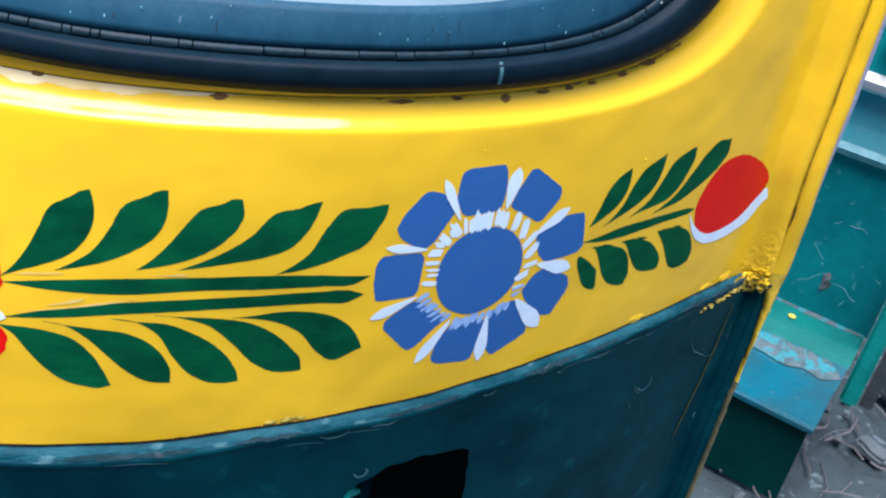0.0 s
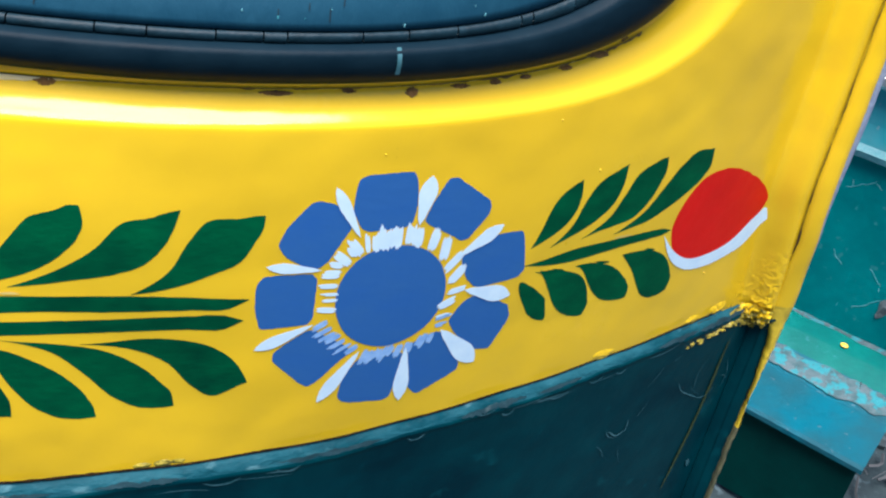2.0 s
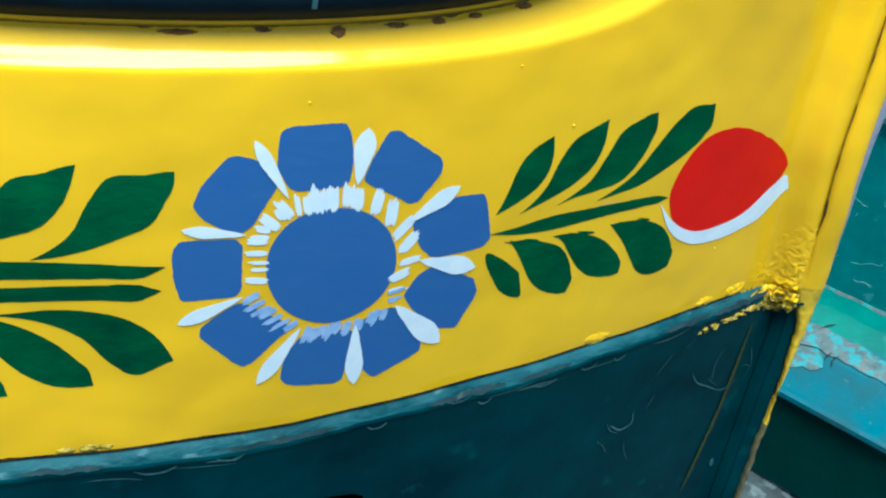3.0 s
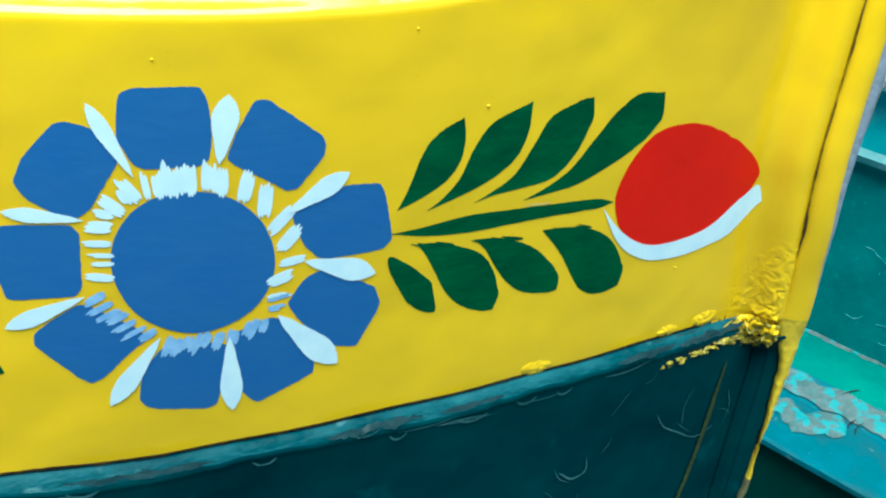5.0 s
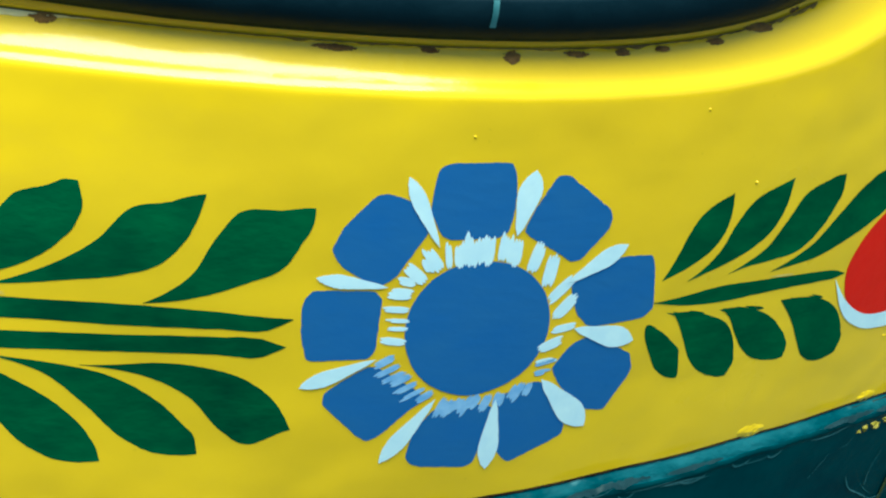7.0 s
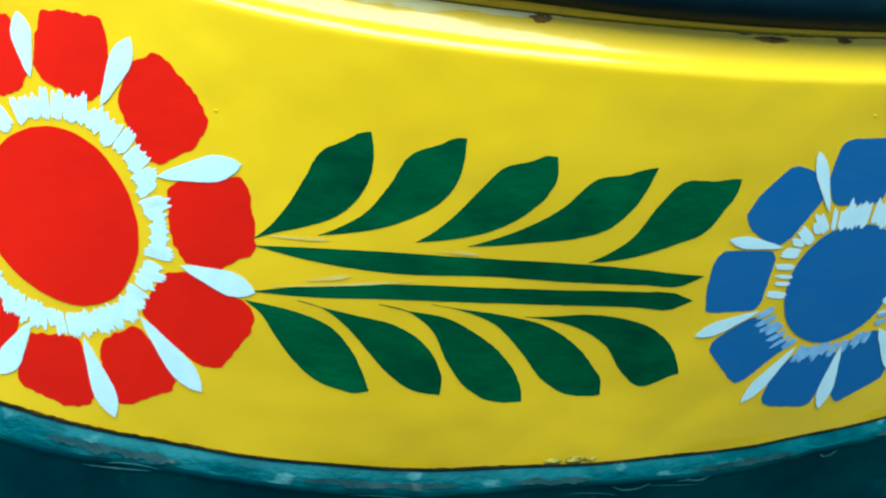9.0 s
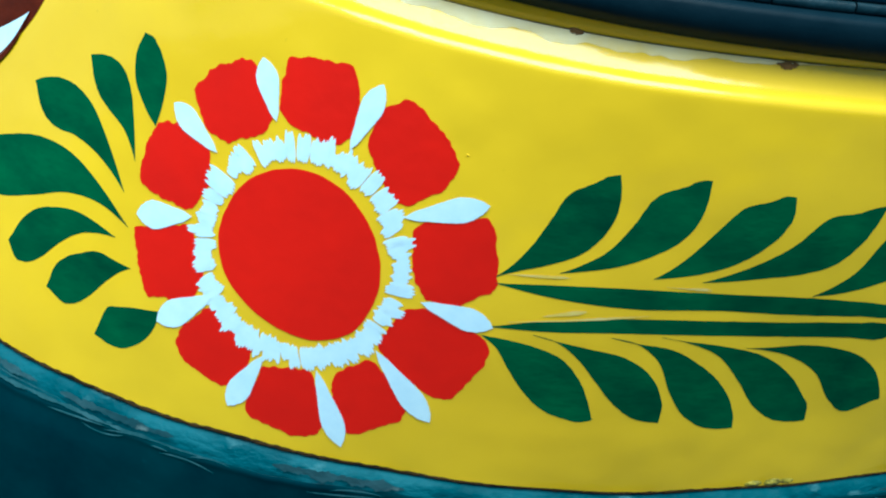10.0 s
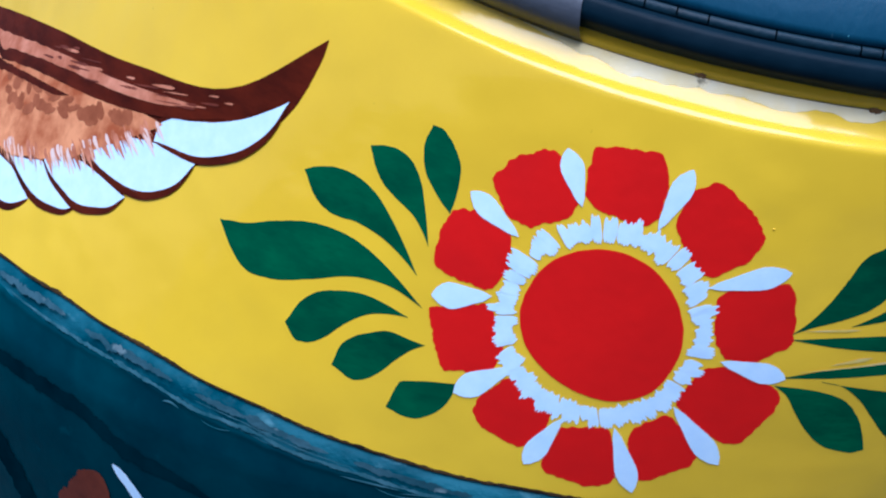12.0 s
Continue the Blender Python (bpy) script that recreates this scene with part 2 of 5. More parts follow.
def grid_faces(rows, cols, keep=None, wrap=False):
    out = []
    for i in range(rows - 1):
        for j in range(cols if wrap else cols - 1):
            k = (j + 1) % cols
            q = (i * cols + j, i * cols + k, (i + 1) * cols + k, (i + 1) * cols + j)
            if keep is None or keep(i, j):
                out.append(q)
    return out


def part(name, bm, mat, parent, label="", smooth=False):
    me = bpy.data.meshes.new(name)
    bm.to_mesh(me)
    bm.free()
    me.materials.append(mat)
    if smooth:
        me.polygons.foreach_set("use_smooth", [True] * len(me.polygons))
    return under(new(name, me), parent, label)


def box_bm(size, m, bevel=0.003):
    bm = bmesh.new()
    bmesh.ops.create_cube(bm, size=1, matrix=m @ Matrix.Diagonal((*size, 1)))
    if bevel:
        bmesh.ops.bevel(bm, geom=list(bm.edges), offset=bevel, segments=2, affect="EDGES")
    return bm


def tube_bm(path, radius, sides=10):
    """A round bar along a path of points; radius may vary."""
    bm = bmesh.new()
    pts = [Vector(p) for p in path]
    rad = radius if hasattr(radius, "__len__") else [radius] * len(pts)
    rings = []
    for i, p in enumerate(pts):
        t = (pts[min(i + 1, len(pts) - 1)] - pts[max(i - 1, 0)]).normalized()
        a = t.orthogonal().normalized() if i == 0 else (a - t * a.dot(t)).normalized()
        b = t.cross(a)
        rings.append([bm.verts.new(p + rad[i] * (math.cos(2 * math.pi * k / sides) * a + math.sin(2 * math.pi * k / sides) * b)) for k in range(sides)])
    for r, q in zip(rings, rings[1:]):
        for k in range(sides):
            bm.faces.new((r[k], r[(k + 1) % sides], q[(k + 1) % sides], q[k]))
    bm.faces.new(rings[0][::-1])
    bm.faces.new(rings[-1])
    return bm


# ---- ground ----
def build_ground():
    xs = np.concatenate([[-600, -60, -8], np.linspace(-2, 4, 121), [8, 60, 600]])
    ys = np.concatenate([[-600, -60, -8], np.linspace(-1, 5, 121), [8, 60, 600]])
    verts = [(x, y, 0.018 * noise.noise((x * 3, y * 3, 0)) + 0.01 * noise.noise((x * 11, y * 11, 4)) - 0.012) for y in ys for x in xs]
    tagged(mesh_object("ground", verts, grid_faces(len(ys), len(xs)), EARTH), "bare dry earth littered with dust and twigs", "ground", kind="structure")
    rng = random.Random(5)
    bm = bmesh.new()
    for _ in range(420):
        x, y = rng.uniform(0.9, 2.4), rng.uniform(1.2, 3.2)
        bm_path = [Vector((x, y, 0.012))]
        a = rng.uniform(0, 6.28)
        for _ in range(3):
            a += rng.uniform(-0.5, 0.5)
            bm_path.append(bm_path[-1] + Vector((math.cos(a), math.sin(a), rng.uniform(-0.15, 0.25))) * rng.uniform(0.02, 0.06))
        r = rng.uniform(0.0012, 0.004)
        side = Vector((0, 0, r))
        for p, q in zip(bm_path, bm_path[1:]):
            w = (q - p).cross(Vector((0, 0, 1))).normalized() * r
            loop = [[bm.verts.new(c + o) for o in (w, side * 1.5, -w)] for c in (p, q)]
            for k in range(3):
                bm.faces.new((loop[0][k], loop[0][(k + 1) % 3], loop[1][(k + 1) % 3], loop[1][k]))
    me = bpy.data.meshes.new("twigs")
    bm.to_mesh(me)
    bm.free()
    me.materials.append(TWIG)
    tagged(new("twigs", me), "scattered dry twigs and straw on the earth", "litter", kind="stuff")
    bm = bmesh.new()
    for _ in range(260):
        m = pose(rng.uniform(0.9, 2.4), rng.uniform(1.2, 3.2), 0.004, rng.uniform(0, 90), rng.uniform(0, 90), rng.uniform(0, 360))
        s = rng.uniform(0.006, 0.028)
        bmesh.ops.create_icosphere(bm, subdivisions=1, radius=s, matrix=m @ Matrix.Diagonal((1, rng.uniform(0.6, 1), rng.uniform(0.4, 0.8), 1)))
    me = bpy.data.meshes.new("pebbles")
    bm.to_mesh(me)
    bm.free()
    me.materials.append(STONE)
    tagged(new("pebbles", me), "small grey stones lying on the earth", "gravel", kind="stuff")


build_ground()

# plain walls added where the eye never turns, to shape light and reflections
def unseen_wall(name, size, place):
    bm = box_bm(size, Matrix.Translation(place), 0.02)
    me = bpy.data.meshes.new(name)
    bm.to_mesh(me)
    bm.free()
    me.materials.append(PLASTER)
    tagged(new(name, me), "added unseen plain grey plastered wall that shapes the light", "wall", kind="structure")


unseen_wall("unseen_wall_south", (40, 0.25, 4.4), (0, -8.0, 2.15))
unseen_wall("unseen_wall_east", (0.25, 16, 2.2), (12.0, 0.2, 1.05))

# ---- the rickshaw ----
rickshaw = tagged(new("auto_rickshaw"), "yellow and teal auto rickshaw front with hand-painted flowers", "auto rickshaw")
rickshaw.location = (-0.25, 0.6, 0)


def edge_height(s):
    """Height of the yellow sheet's lower edge, which rises a little towards the corner."""
    sag = np.interp(s, (-0.9, -0.72, -0.66, -0.6, -0.54, -0.49, -0.42, -0.36, -0.3, -0.24, -0.18, -0.12, -0.06, 0.0, 0.06, 0.15, 0.3, 0.4), (0.0, 3, 5, 7.8, 8, 7, 4.5, 1.5, 0, -0.5, -2.2, -3.6, -2.8, -1.5, 0.3, 0.8, 0.5, 0.0))
    return 1.0655 + 0.001 * sag + 0.0165 * np.clip((s - 0.07) / 0.3, 0, 1) + 0.0012 * np.sin(s * 9) + 0.0004 * np.sin(s * 83)


def spread(k, v):
    """Lengths along the sheet from its far end to the flange, at the heights v, for shares k."""
    end = np.interp(flange_x(v), TABLE_X, TABLE_S)
    return -0.98 + (end + 0.98) * k


def build_cowl():
    k = np.linspace(0, 1, 560)[None]
    rows = 380
    v = np.linspace(0, 1, rows)[:, None]
    lo = edge_height(spread(k, 1.07))
    V = lo + (1.48 - lo) * v**1.25
    S = spread(k, V)
    P = np.concatenate([skin(S[:1], lo, -0.004), skin(S, V)])
    g = np.concatenate([ring(S, V)[:1], ring(S, V)])
    faces = grid_faces(rows + 1, k.shape[1], lambda i, j: g[i, j] > 0.985 or g[i + 1, j + 1] > 0.985)
    return under(mesh_object("cowl_panel", P.reshape(-1, 3), faces, YELLOW), rickshaw, "glossy yellow painted sheet below the window")


cowl = build_cowl()


def strip(name, s, low, high, off, mat, label="", step=True):
    """A narrow band along the sheet between two rows of heights."""
    P = np.stack([skin(s, low, off * 0.3, step), skin(s, (low + high) / 2, off, step), skin(s, high, off * 0.3, step)])
    return under(mesh_object(name, P.reshape(-1, 3), grid_faces(3, len(s)), mat), rickshaw, label)


def rough(n, seed, size):
    rng = np.random.RandomState(seed)
    a = rng.uniform(0, 1, n)
    for _ in range(2):
        a = 0.25 * np.roll(a, 1) + 0.5 * a + 0.25 * np.roll(a, -1)
    return size * (a - a.min()) / (a.max() - a.min())


edge_s = np.linspace(-0.98, 0.37, 1400)
# this strip paints the gap's shadow under the sheet together with grime
strip("edge_shade_dirt", edge_s, edge_height(edge_s) - 0.0005 - rough(1400, 9, 0.0010), edge_height(edge_s) + 0.0001 + rough(1400, 4, 0.0010) * (0.3 + np.clip((0.1 - edge_s) / 0.3, 0.1, 0.9)) * (0.5 + 0.5 * np.sin(edge_s * 37 + 3 * np.sin(edge_s * 11))), 0.00035, EDGE_SHADE_DIRT, "black gap shadow and grime painted along the sheet's lower edge")


def inside(poly, x, y):
    hit = False
    for (x1, y1), (x2, y2) in zip(poly, poly[1:] + poly[:1]):
        if (y1 > y) != (y2 > y) and x < (x2 - x1) * (y - y1) / (y2 - y1) + x1:
            hit = not hit
    return hit


def nearest(poly, x, y):
    best = None
    for (x1, y1), (x2, y2) in zip(poly, poly[1:] + poly[:1]):
        k = max(0, min(1, ((x - x1) * (x2 - x1) + (y - y1) * (y2 - y1)) / ((x2 - x1) ** 2 + (y2 - y1) ** 2)))
        q = (x1 + k * (x2 - x1), y1 + k * (y2 - y1))
        d = math.hypot(q[0] - x, q[1] - y)
        if best is None or d < best[0]:
            best = (d, q)
    return best[1]


HOLE = [(0.009, 0.9), (0.0105, 0.965), (0.0115, 0.984), (0.0143, 0.9952), (0.0173, 1.0), (0.024, 1.0045), (0.030, 1.0062), (0.0391, 1.0133), (0.0501, 1.0128), (0.0612, 1.0156), (0.068, 1.0126), (0.0753, 1.0122), (0.0894, 1.0109), (0.0958, 1.006), (0.0945, 1.0), (0.0968, 0.993), (0.0961, 0.985), (0.0985, 0.972), (0.0982, 0.9587), (0.0995, 0.93), (0.098, 0.9)]


def build_lower_panel():
    k = np.linspace(0, 1, 480)[None]
    s = spread(k, 1.06)[0]
    wide = 0.0048 + 0.0062 * np.clip((0.0 - s) / 0.4, 0, 1) + 0.0012 * np.sin(s * 40) + rough(480, 7, 0.002)
    # profile: share of the lip's height under the yellow edge, and how far the sheet stands proud
    prof = [(-0.4, -0.010), (-0.1, -0.005), (0.12, 0.000), (0.35, 0.0028), (0.7, 0.0042), (1.0, 0.005)]
    s_lip = np.minimum(s, 0.412)
    lip = np.stack([skin(s_lip, edge_height(s) - 0.0016 - q * wide, off, False) for q, off in prof])
    under(mesh_object("panel_lip", lip.reshape(-1, 3), grid_faces(len(prof), len(s)), TEAL_WORN), rickshaw, "chipped and scuffed teal edge under the yellow sheet")
    drops = np.concatenate([[0.0, 0.0012, 0.003], np.linspace(0.006, 0.2, 64), np.linspace(0.22, 1.06, 14)])
    V = np.maximum(edge_height(s)[None] - 0.0016 - wide[None] - drops[:, None], 0.0)
    S = spread(np.broadcast_to(k, V.shape), V)
    X = across(S)
    S2, V2 = S.copy(), V.copy()
    cut = np.zeros(S.shape, bool)
    for i in range(len(drops)):
        for j in range(len(s)):
            if -0.04 < X[i, j] < 0.12 and 0.87 < V[i, j] < 1.02 and inside(HOLE, X[i, j], V[i, j]):
                cut[i, j] = True
                q = nearest(HOLE, X[i, j], V[i, j])
                S2[i, j], V2[i, j] = np.interp(q[0], TABLE_X, TABLE_S), q[1]
    off = np.full(S.shape, 0.0055)
    off[0], off[1] = 0.005, 0.0062
    P = skin(S2, V2, off, False)
    faces = grid_faces(len(drops), len(s), lambda i, j: not (cut[i, j] and cut[i + 1, j] and cut[i, j + 1] and cut[i + 1, j + 1]))
    return under(mesh_object("lower_panel", P.reshape(-1, 3), faces, TEAL), rickshaw, "dark teal scratched sheet with a torn hole")


lower = build_lower_panel()


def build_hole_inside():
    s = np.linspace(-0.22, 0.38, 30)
    # an added near-black sheet stands in for the unlit space in there
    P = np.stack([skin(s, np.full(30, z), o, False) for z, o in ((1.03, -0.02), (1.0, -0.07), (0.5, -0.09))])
    under(mesh_object("hole_shade_sheet", P.reshape(-1, 3), grid_faces(3, 30), DARK), rickshaw, "black sheet that paints the shade behind the torn hole")
    a, b = skin(0.055, 1.004, -0.03, False), skin(0.028, 0.9, -0.02, False)
    part("inner_strut", tube_bm([a, (np.array(a) + b) / 2 + 0.004, b], 0.006), STAIN, rickshaw)
    c, d = skin(0.004, 0.992, 0.004, False), skin(0.034, 0.978, -0.010, False)
    part("bent_flap", tube_bm([c, (np.array(c) + d) / 2 + (0, 0, 0.004), d], [0.002, 0.006, 0.002], 6), TEAL_LIGHT, rickshaw, "bent flap of bright teal sheet")


build_hole_inside()


def outline(g, n=400):
    """The window's outline at the ring g, as lengths and heights; runs anticlockwise."""
    a = np.linspace(0, 2 * math.pi, n, endpoint=False)
    c, d = np.cos(a), np.sin(a)
    r = g / (np.abs(c / WIN_A) ** WIN_P + np.abs(d / WIN_B) ** WIN_P) ** (1 / WIN_P)
    return WIN_S + r * c, WIN_V + r * d + lift(WIN_S + r * c)


def swept(name, prof, mat, label, n=900):
    rows = []
    for d, o in prof:
        s, v = outline(1 + d / 250, n)
        thin = 0.0032 * np.clip((-0.04 - s) / 0.16, 0, 1) * np.clip((d + 5) / 5, 0, 1) if name == "gasket_bead" else 0.0
        rows.append(skin(s, v + thin, o / 1000, False))
    P = np.stack(rows)
    return under(mesh_object(name, P.reshape(-1, 3), grid_faces(len(prof), n, wrap=True), mat), rickshaw, label)


swept("gasket_bead", [(1, -16), (2.2, -11), (1.6, -6), (-1, -2), (-4.5, 0.3), (-8, 1), (-11.8, 0.8), (-13.5, 0.2), (-14.3, -1.3), (-15.5, -6), (-15.7, -10)], RUBBER, "black rubber window bead, cracked with age")
swept("gasket_lip", [(-15.2, -12), (-20.2, -9), (-20.6, -7), (-24, -6.8), (-30, -8.1), (-37, -10.2), (-40, -11.8), (-41, -16)], RUBBER_GREY, "weathered blue-grey rubber lip against the glass")


def arc(name, prof, s0, s1, mat, label="", n=24):
    """A piece of a moulding along the window's lower side, between two lengths."""
    s = np.linspace(s0, s1, n)
    rows = []
    for d, o in prof:
        g = 1 + d / 250
        v = WIN_V - WIN_B * (g**WIN_P - np.abs((s - WIN_S) / WIN_A) ** WIN_P) ** (1 / WIN_P) + lift(s)
        rows.append(skin(s, v, o / 1000, False))
    return np.stack(rows)


def build_rib():
    """The rib between bead and lip has cracked into short lengths."""
    rng = random.Random(12)
    prof = [(-15, -10), (-15.6, -6.4), (-16.4, -5.6), (-18.6, -5.6), (-19.8, -6.6), (-20, -9)]
    verts, faces, s = [], [], -0.70
    while s < 0.2:
        e = min(s + rng.choice((0.004, 0.007, 0.011, 0.018, 0.03)) * rng.uniform(0.7, 1.4), 0.205)
        P = arc("rib", [(d, o + rng.uniform(-0.3, 0.3)) for d, o in prof], s, e - 0.0007, None, n=8)
        faces += [tuple(len(verts) + q for q in f) for f in grid_faces(len(prof), 8)]
        verts += [tuple(p) for p in P.reshape(-1, 3)]
        s = e
    under(mesh_object("gasket_rib", verts, faces, RUBBER_RIB), rickshaw, "cracked rubber rib in short lengths")


build_rib()
P = arc("clip", [(3.5, -14), (4.2, -9), (3.2, -4), (0, 0.6), (-4.5, 2.4), (-9, 2.8), (-13, 1.6), (-16, -1), (-19, -3)], -0.47, -0.292, None, n=20)
under(mesh_object("gasket_clip", P.reshape(-1, 3), grid_faces(9, 20), CLIP), rickshaw, "grey metal clip over the rubber bead")
P = arc("fleck", [(-4, 0.9), (-6, 1.4), (-9, 1.7), (-12, 1.0), (-15, -1.2)], 0.0677, 0.0699, None, n=4)
under(mesh_object("paint_fleck", P.reshape(-1, 3), grid_faces(5, 4), SCRATCH_GLINT), rickshaw, "pale paint fleck on the rubber")


swept("window_lip", [(4.6, -15), (4.9, -10.0), (4.0, -9.0), (1.5, -8.4), (-2, -8.2)], YELLOW, "thin yellow rolled lip under the rubber")


def build_grime():
    """Dirt in the corner between the shelf and the lip."""
    n = 900
    s = np.linspace(-0.62, 0.215, n)
    rows = []
    for q, o in ((0.0, 0.0006), (0.5, 0.0007), (1.0, 0.0002)):
        d = 4.3 + q * (0.4 + rough(n, 21, 1.5) * np.clip((s + 0.25) / 0.4, 0.05, 1) * (0.35 + 0.65 * np.clip(np.sin(s * 47 + 2 * np.sin(s * 113)), 0, 1)))
        g = 1 + d / 250
        v = WIN_V - WIN_B * (g**WIN_P - np.abs((s - WIN_S) / WIN_A) ** WIN_P) ** (1 / WIN_P) + lift(s)
        rows.append(skin(s, v, o))
    under(mesh_object("gasket_grime", np.stack(rows).reshape(-1, 3), grid_faces(3, n), GRIME), rickshaw, "brown grime where the lip meets the sheet")


build_grime()


def build_dust_sheen():
    """Pale film on the shelf under the rubber: the sky's sheen painted in with dust."""
    n = 800
    s = np.linspace(-0.66, 0.2, n)
    here = np.clip((-0.06 - s) / 0.07, 0, 1) * np.clip((s + 0.32) / 0.03, 0, 1)
    wide = here * np.array([4.6 + 3.6 * noise.noise((q * 21, 0, 3)) + 2.4 * noise.noise((q * 61, 0, 5)) + 1.0 * noise.noise((q * 190, 0, 5)) for q in s])
    rows = []
    for q, o in ((0.0, 0.0004), (0.5, 0.0005), (1.0, 0.0001)):
        g = 1 + (4.8 + q * np.clip(wide, 0.0, 7.5)) / 250
        v = WIN_V - WIN_B * (g**WIN_P - np.abs((s - WIN_S) / WIN_A) ** WIN_P) ** (1 / WIN_P) + lift(s)
        rows.append(skin(s, v, o))
    under(mesh_object("dust_sheen_film", np.stack(rows).reshape(-1, 3), grid_faces(3, n), DUST_SHEEN), rickshaw, "pale sky sheen and dust painted on the shelf under the rubber")


build_dust_sheen()


def build_rubber_marks():
    """Cracks across the lip and pale flecks of old paint on it."""
    rng = random.Random(77)
    for n in range(9):
        s, d0 = rng.uniform(-0.5, 0.16), rng.uniform(-36, -24)
        d1 = d0 + rng.uniform(2, 6)
        P = arc("crack", [(d0 + (d1 - d0) * k, -6.6 - 0.24 * (max(-20, 0) - (d0 + (d1 - d0) * k) - 24) * 0.75 + 0.35) for k in (0, 0.5, 1)], s, s + 0.00035, None, n=2)
        under(mesh_object("rubber_crack", P.reshape(-1, 3), grid_faces(3, 2), DARK), rickshaw)
    for n in range(26):
        s, d = rng.uniform(-0.4, 0.16), rng.uniform(-38, -22)
        r = rng.uniform(0.0003, 0.0008)
        p = arc("fleck", [(d, -6.6 - 0.24 * (-d - 24) * 0.75)], s, s + 0.001, None, n=2)[0, 0]
        bm = bmesh.new()
        bmesh.ops.create_icosphere(bm, subdivisions=1, radius=r, matrix=Matrix.Translation(p) @ Matrix.Diagonal((0.7, 0.4, 1.5, 1)))
        part("paint_fleck", bm, TEAL_PALE, rickshaw)


build_rubber_marks()


def build_pane():
    s, v = outline(1 - 39.5 / 250, 240)
    k = np.linspace(0, 1, 14)
    rows = [skin(WIN_S + (s - WIN_S) * q, WIN_V + (v - lift(s) - WIN_V) * q + lift(WIN_S + (s - WIN_S) * q), -0.015, False) for q in k]
    return under(mesh_object("window_pane", np.stack(rows).reshape(-1, 3), grid_faces(len(k), 240, wrap=True), GLASS), rickshaw, "dusty pale window glass")


build_pane()


# ---- brushwork: every stroke is laid on the sheet ----
def lay(name, S, V, mat, parent, off, label="", wrap=False):
    """A thin coat of paint over a grid of lengths and heights in millimetres, with heights from 1.15 m."""
    rows, cols = S.shape
    P = skin(S / 1000, 1.15 + V / 1000, off)
    return under(mesh_object(name, P.reshape(-1, 3), grid_faces(rows, cols, wrap=wrap), mat), parent, label)


KNOTS = np.array([0, 0.12, 0.3, 0.5, 0.7, 0.86, 0.96, 1.0])


def smooth_curve(knots, values, at):
    m = np.gradient(np.asarray(values, float), knots)
    i = np.clip(np.searchsorted(knots, at, side="right") - 1, 0, len(knots) - 2)
    h = knots[i + 1] - knots[i]
    t = (at - knots[i]) / h
    v = np.asarray(values, float)
    return (2 * t**3 - 3 * t**2 + 1) * v[i] + (t**3 - 2 * t**2 + t) * h * m[i] + (-2 * t**3 + 3 * t**2) * v[i + 1] + (t**3 - t**2) * h * m[i + 1]


def stroke(name, base, tip, upper, lower_side, mat, parent, label="", off=0.0002, fray=0.35, grow=0.0, fine=(44, 7)):
    """A leaf-shaped stroke from base to tip: its two sides as distances from the line between them."""
    b, t = np.array(base), np.array(tip)
    length = np.linalg.norm(t - b)
    ex = (t - b) / length
    ey = np.array([-ex[1], ex[0]])
    k = np.linspace(0, 1, fine[0])
    rng = np.random.RandomState(int(abs(base[0] * 7 + tip[1] * 13)) % 9999)
    a = smooth_curve(KNOTS, [0, *upper, 0], k) + fray * rng.uniform(-0.5, 0.5, fine[0]) * k
    c = smooth_curve(KNOTS, [0, *lower_side, 0], k) + fray * rng.uniform(-0.5, 0.5, fine[0]) * k
    a, c = a + grow * np.sqrt(4 * k * (1 - k)), c - grow * np.sqrt(4 * k * (1 - k))
    a, c = np.maximum(a, c + 0.15), np.minimum(c, a - 0.15)
    w = np.linspace(0, 1, fine[1])[:, None]
    o = c[None] + (a - c)[None] * w
    S = b[0] + ex[0] * length * k[None] + ey[0] * o
    V = b[1] + ex[1] * length * k[None] + ey[1] * o
    return lay(name, S, V, mat, parent, off, label)


def dab(name, centre, radii, mat, parent, label="", off=0.0002, fray=0.45, soft=1, swell=1.0):
    """A rounded patch of paint: its radii at even turns round the centre."""
    n = 112
    r = np.array([*radii, radii[0]]) * swell
    at = np.linspace(0, len(radii), n, endpoint=False)
    i = at.astype(int)
    f = at - i
    rad = r[i] * (1 - f) + r[i + 1] * f
    for _ in range(soft):
        rad = 0.15 * np.roll(rad, 1) + 0.7 * rad + 0.15 * np.roll(rad, -1)
    rng = np.random.RandomState(int(abs(centre[0] * 11 + centre[1] * 5)) % 9999)
    jag = rng.uniform(-0.5, 0.5, n)
    jag = 0.25 * np.roll(jag, 1) + 0.5 * jag + 0.25 * np.roll(jag, -1)
    rad = rad + 0.4 + fray * jag
    a = np.linspace(0, 2 * math.pi, n, endpoint=False)
    k = np.linspace(0.0, 1, 7)[:, None]
    return lay(name, centre[0] + k * rad * np.cos(a), centre[1] + k * rad * np.sin(a), mat, parent, off, label, wrap=True)


def teardrop(name, base, tip, width, mat, parent, off=0.0005):
    w = width / 2
    return stroke(name, base, tip, (0.34 * w, 0.58 * w, 0.86 * w, w, 0.7 * w, 0.28 * w), (-0.34 * w, -0.58 * w, -0.86 * w, -w, -0.7 * w, -0.28 * w), mat, parent, off=off)


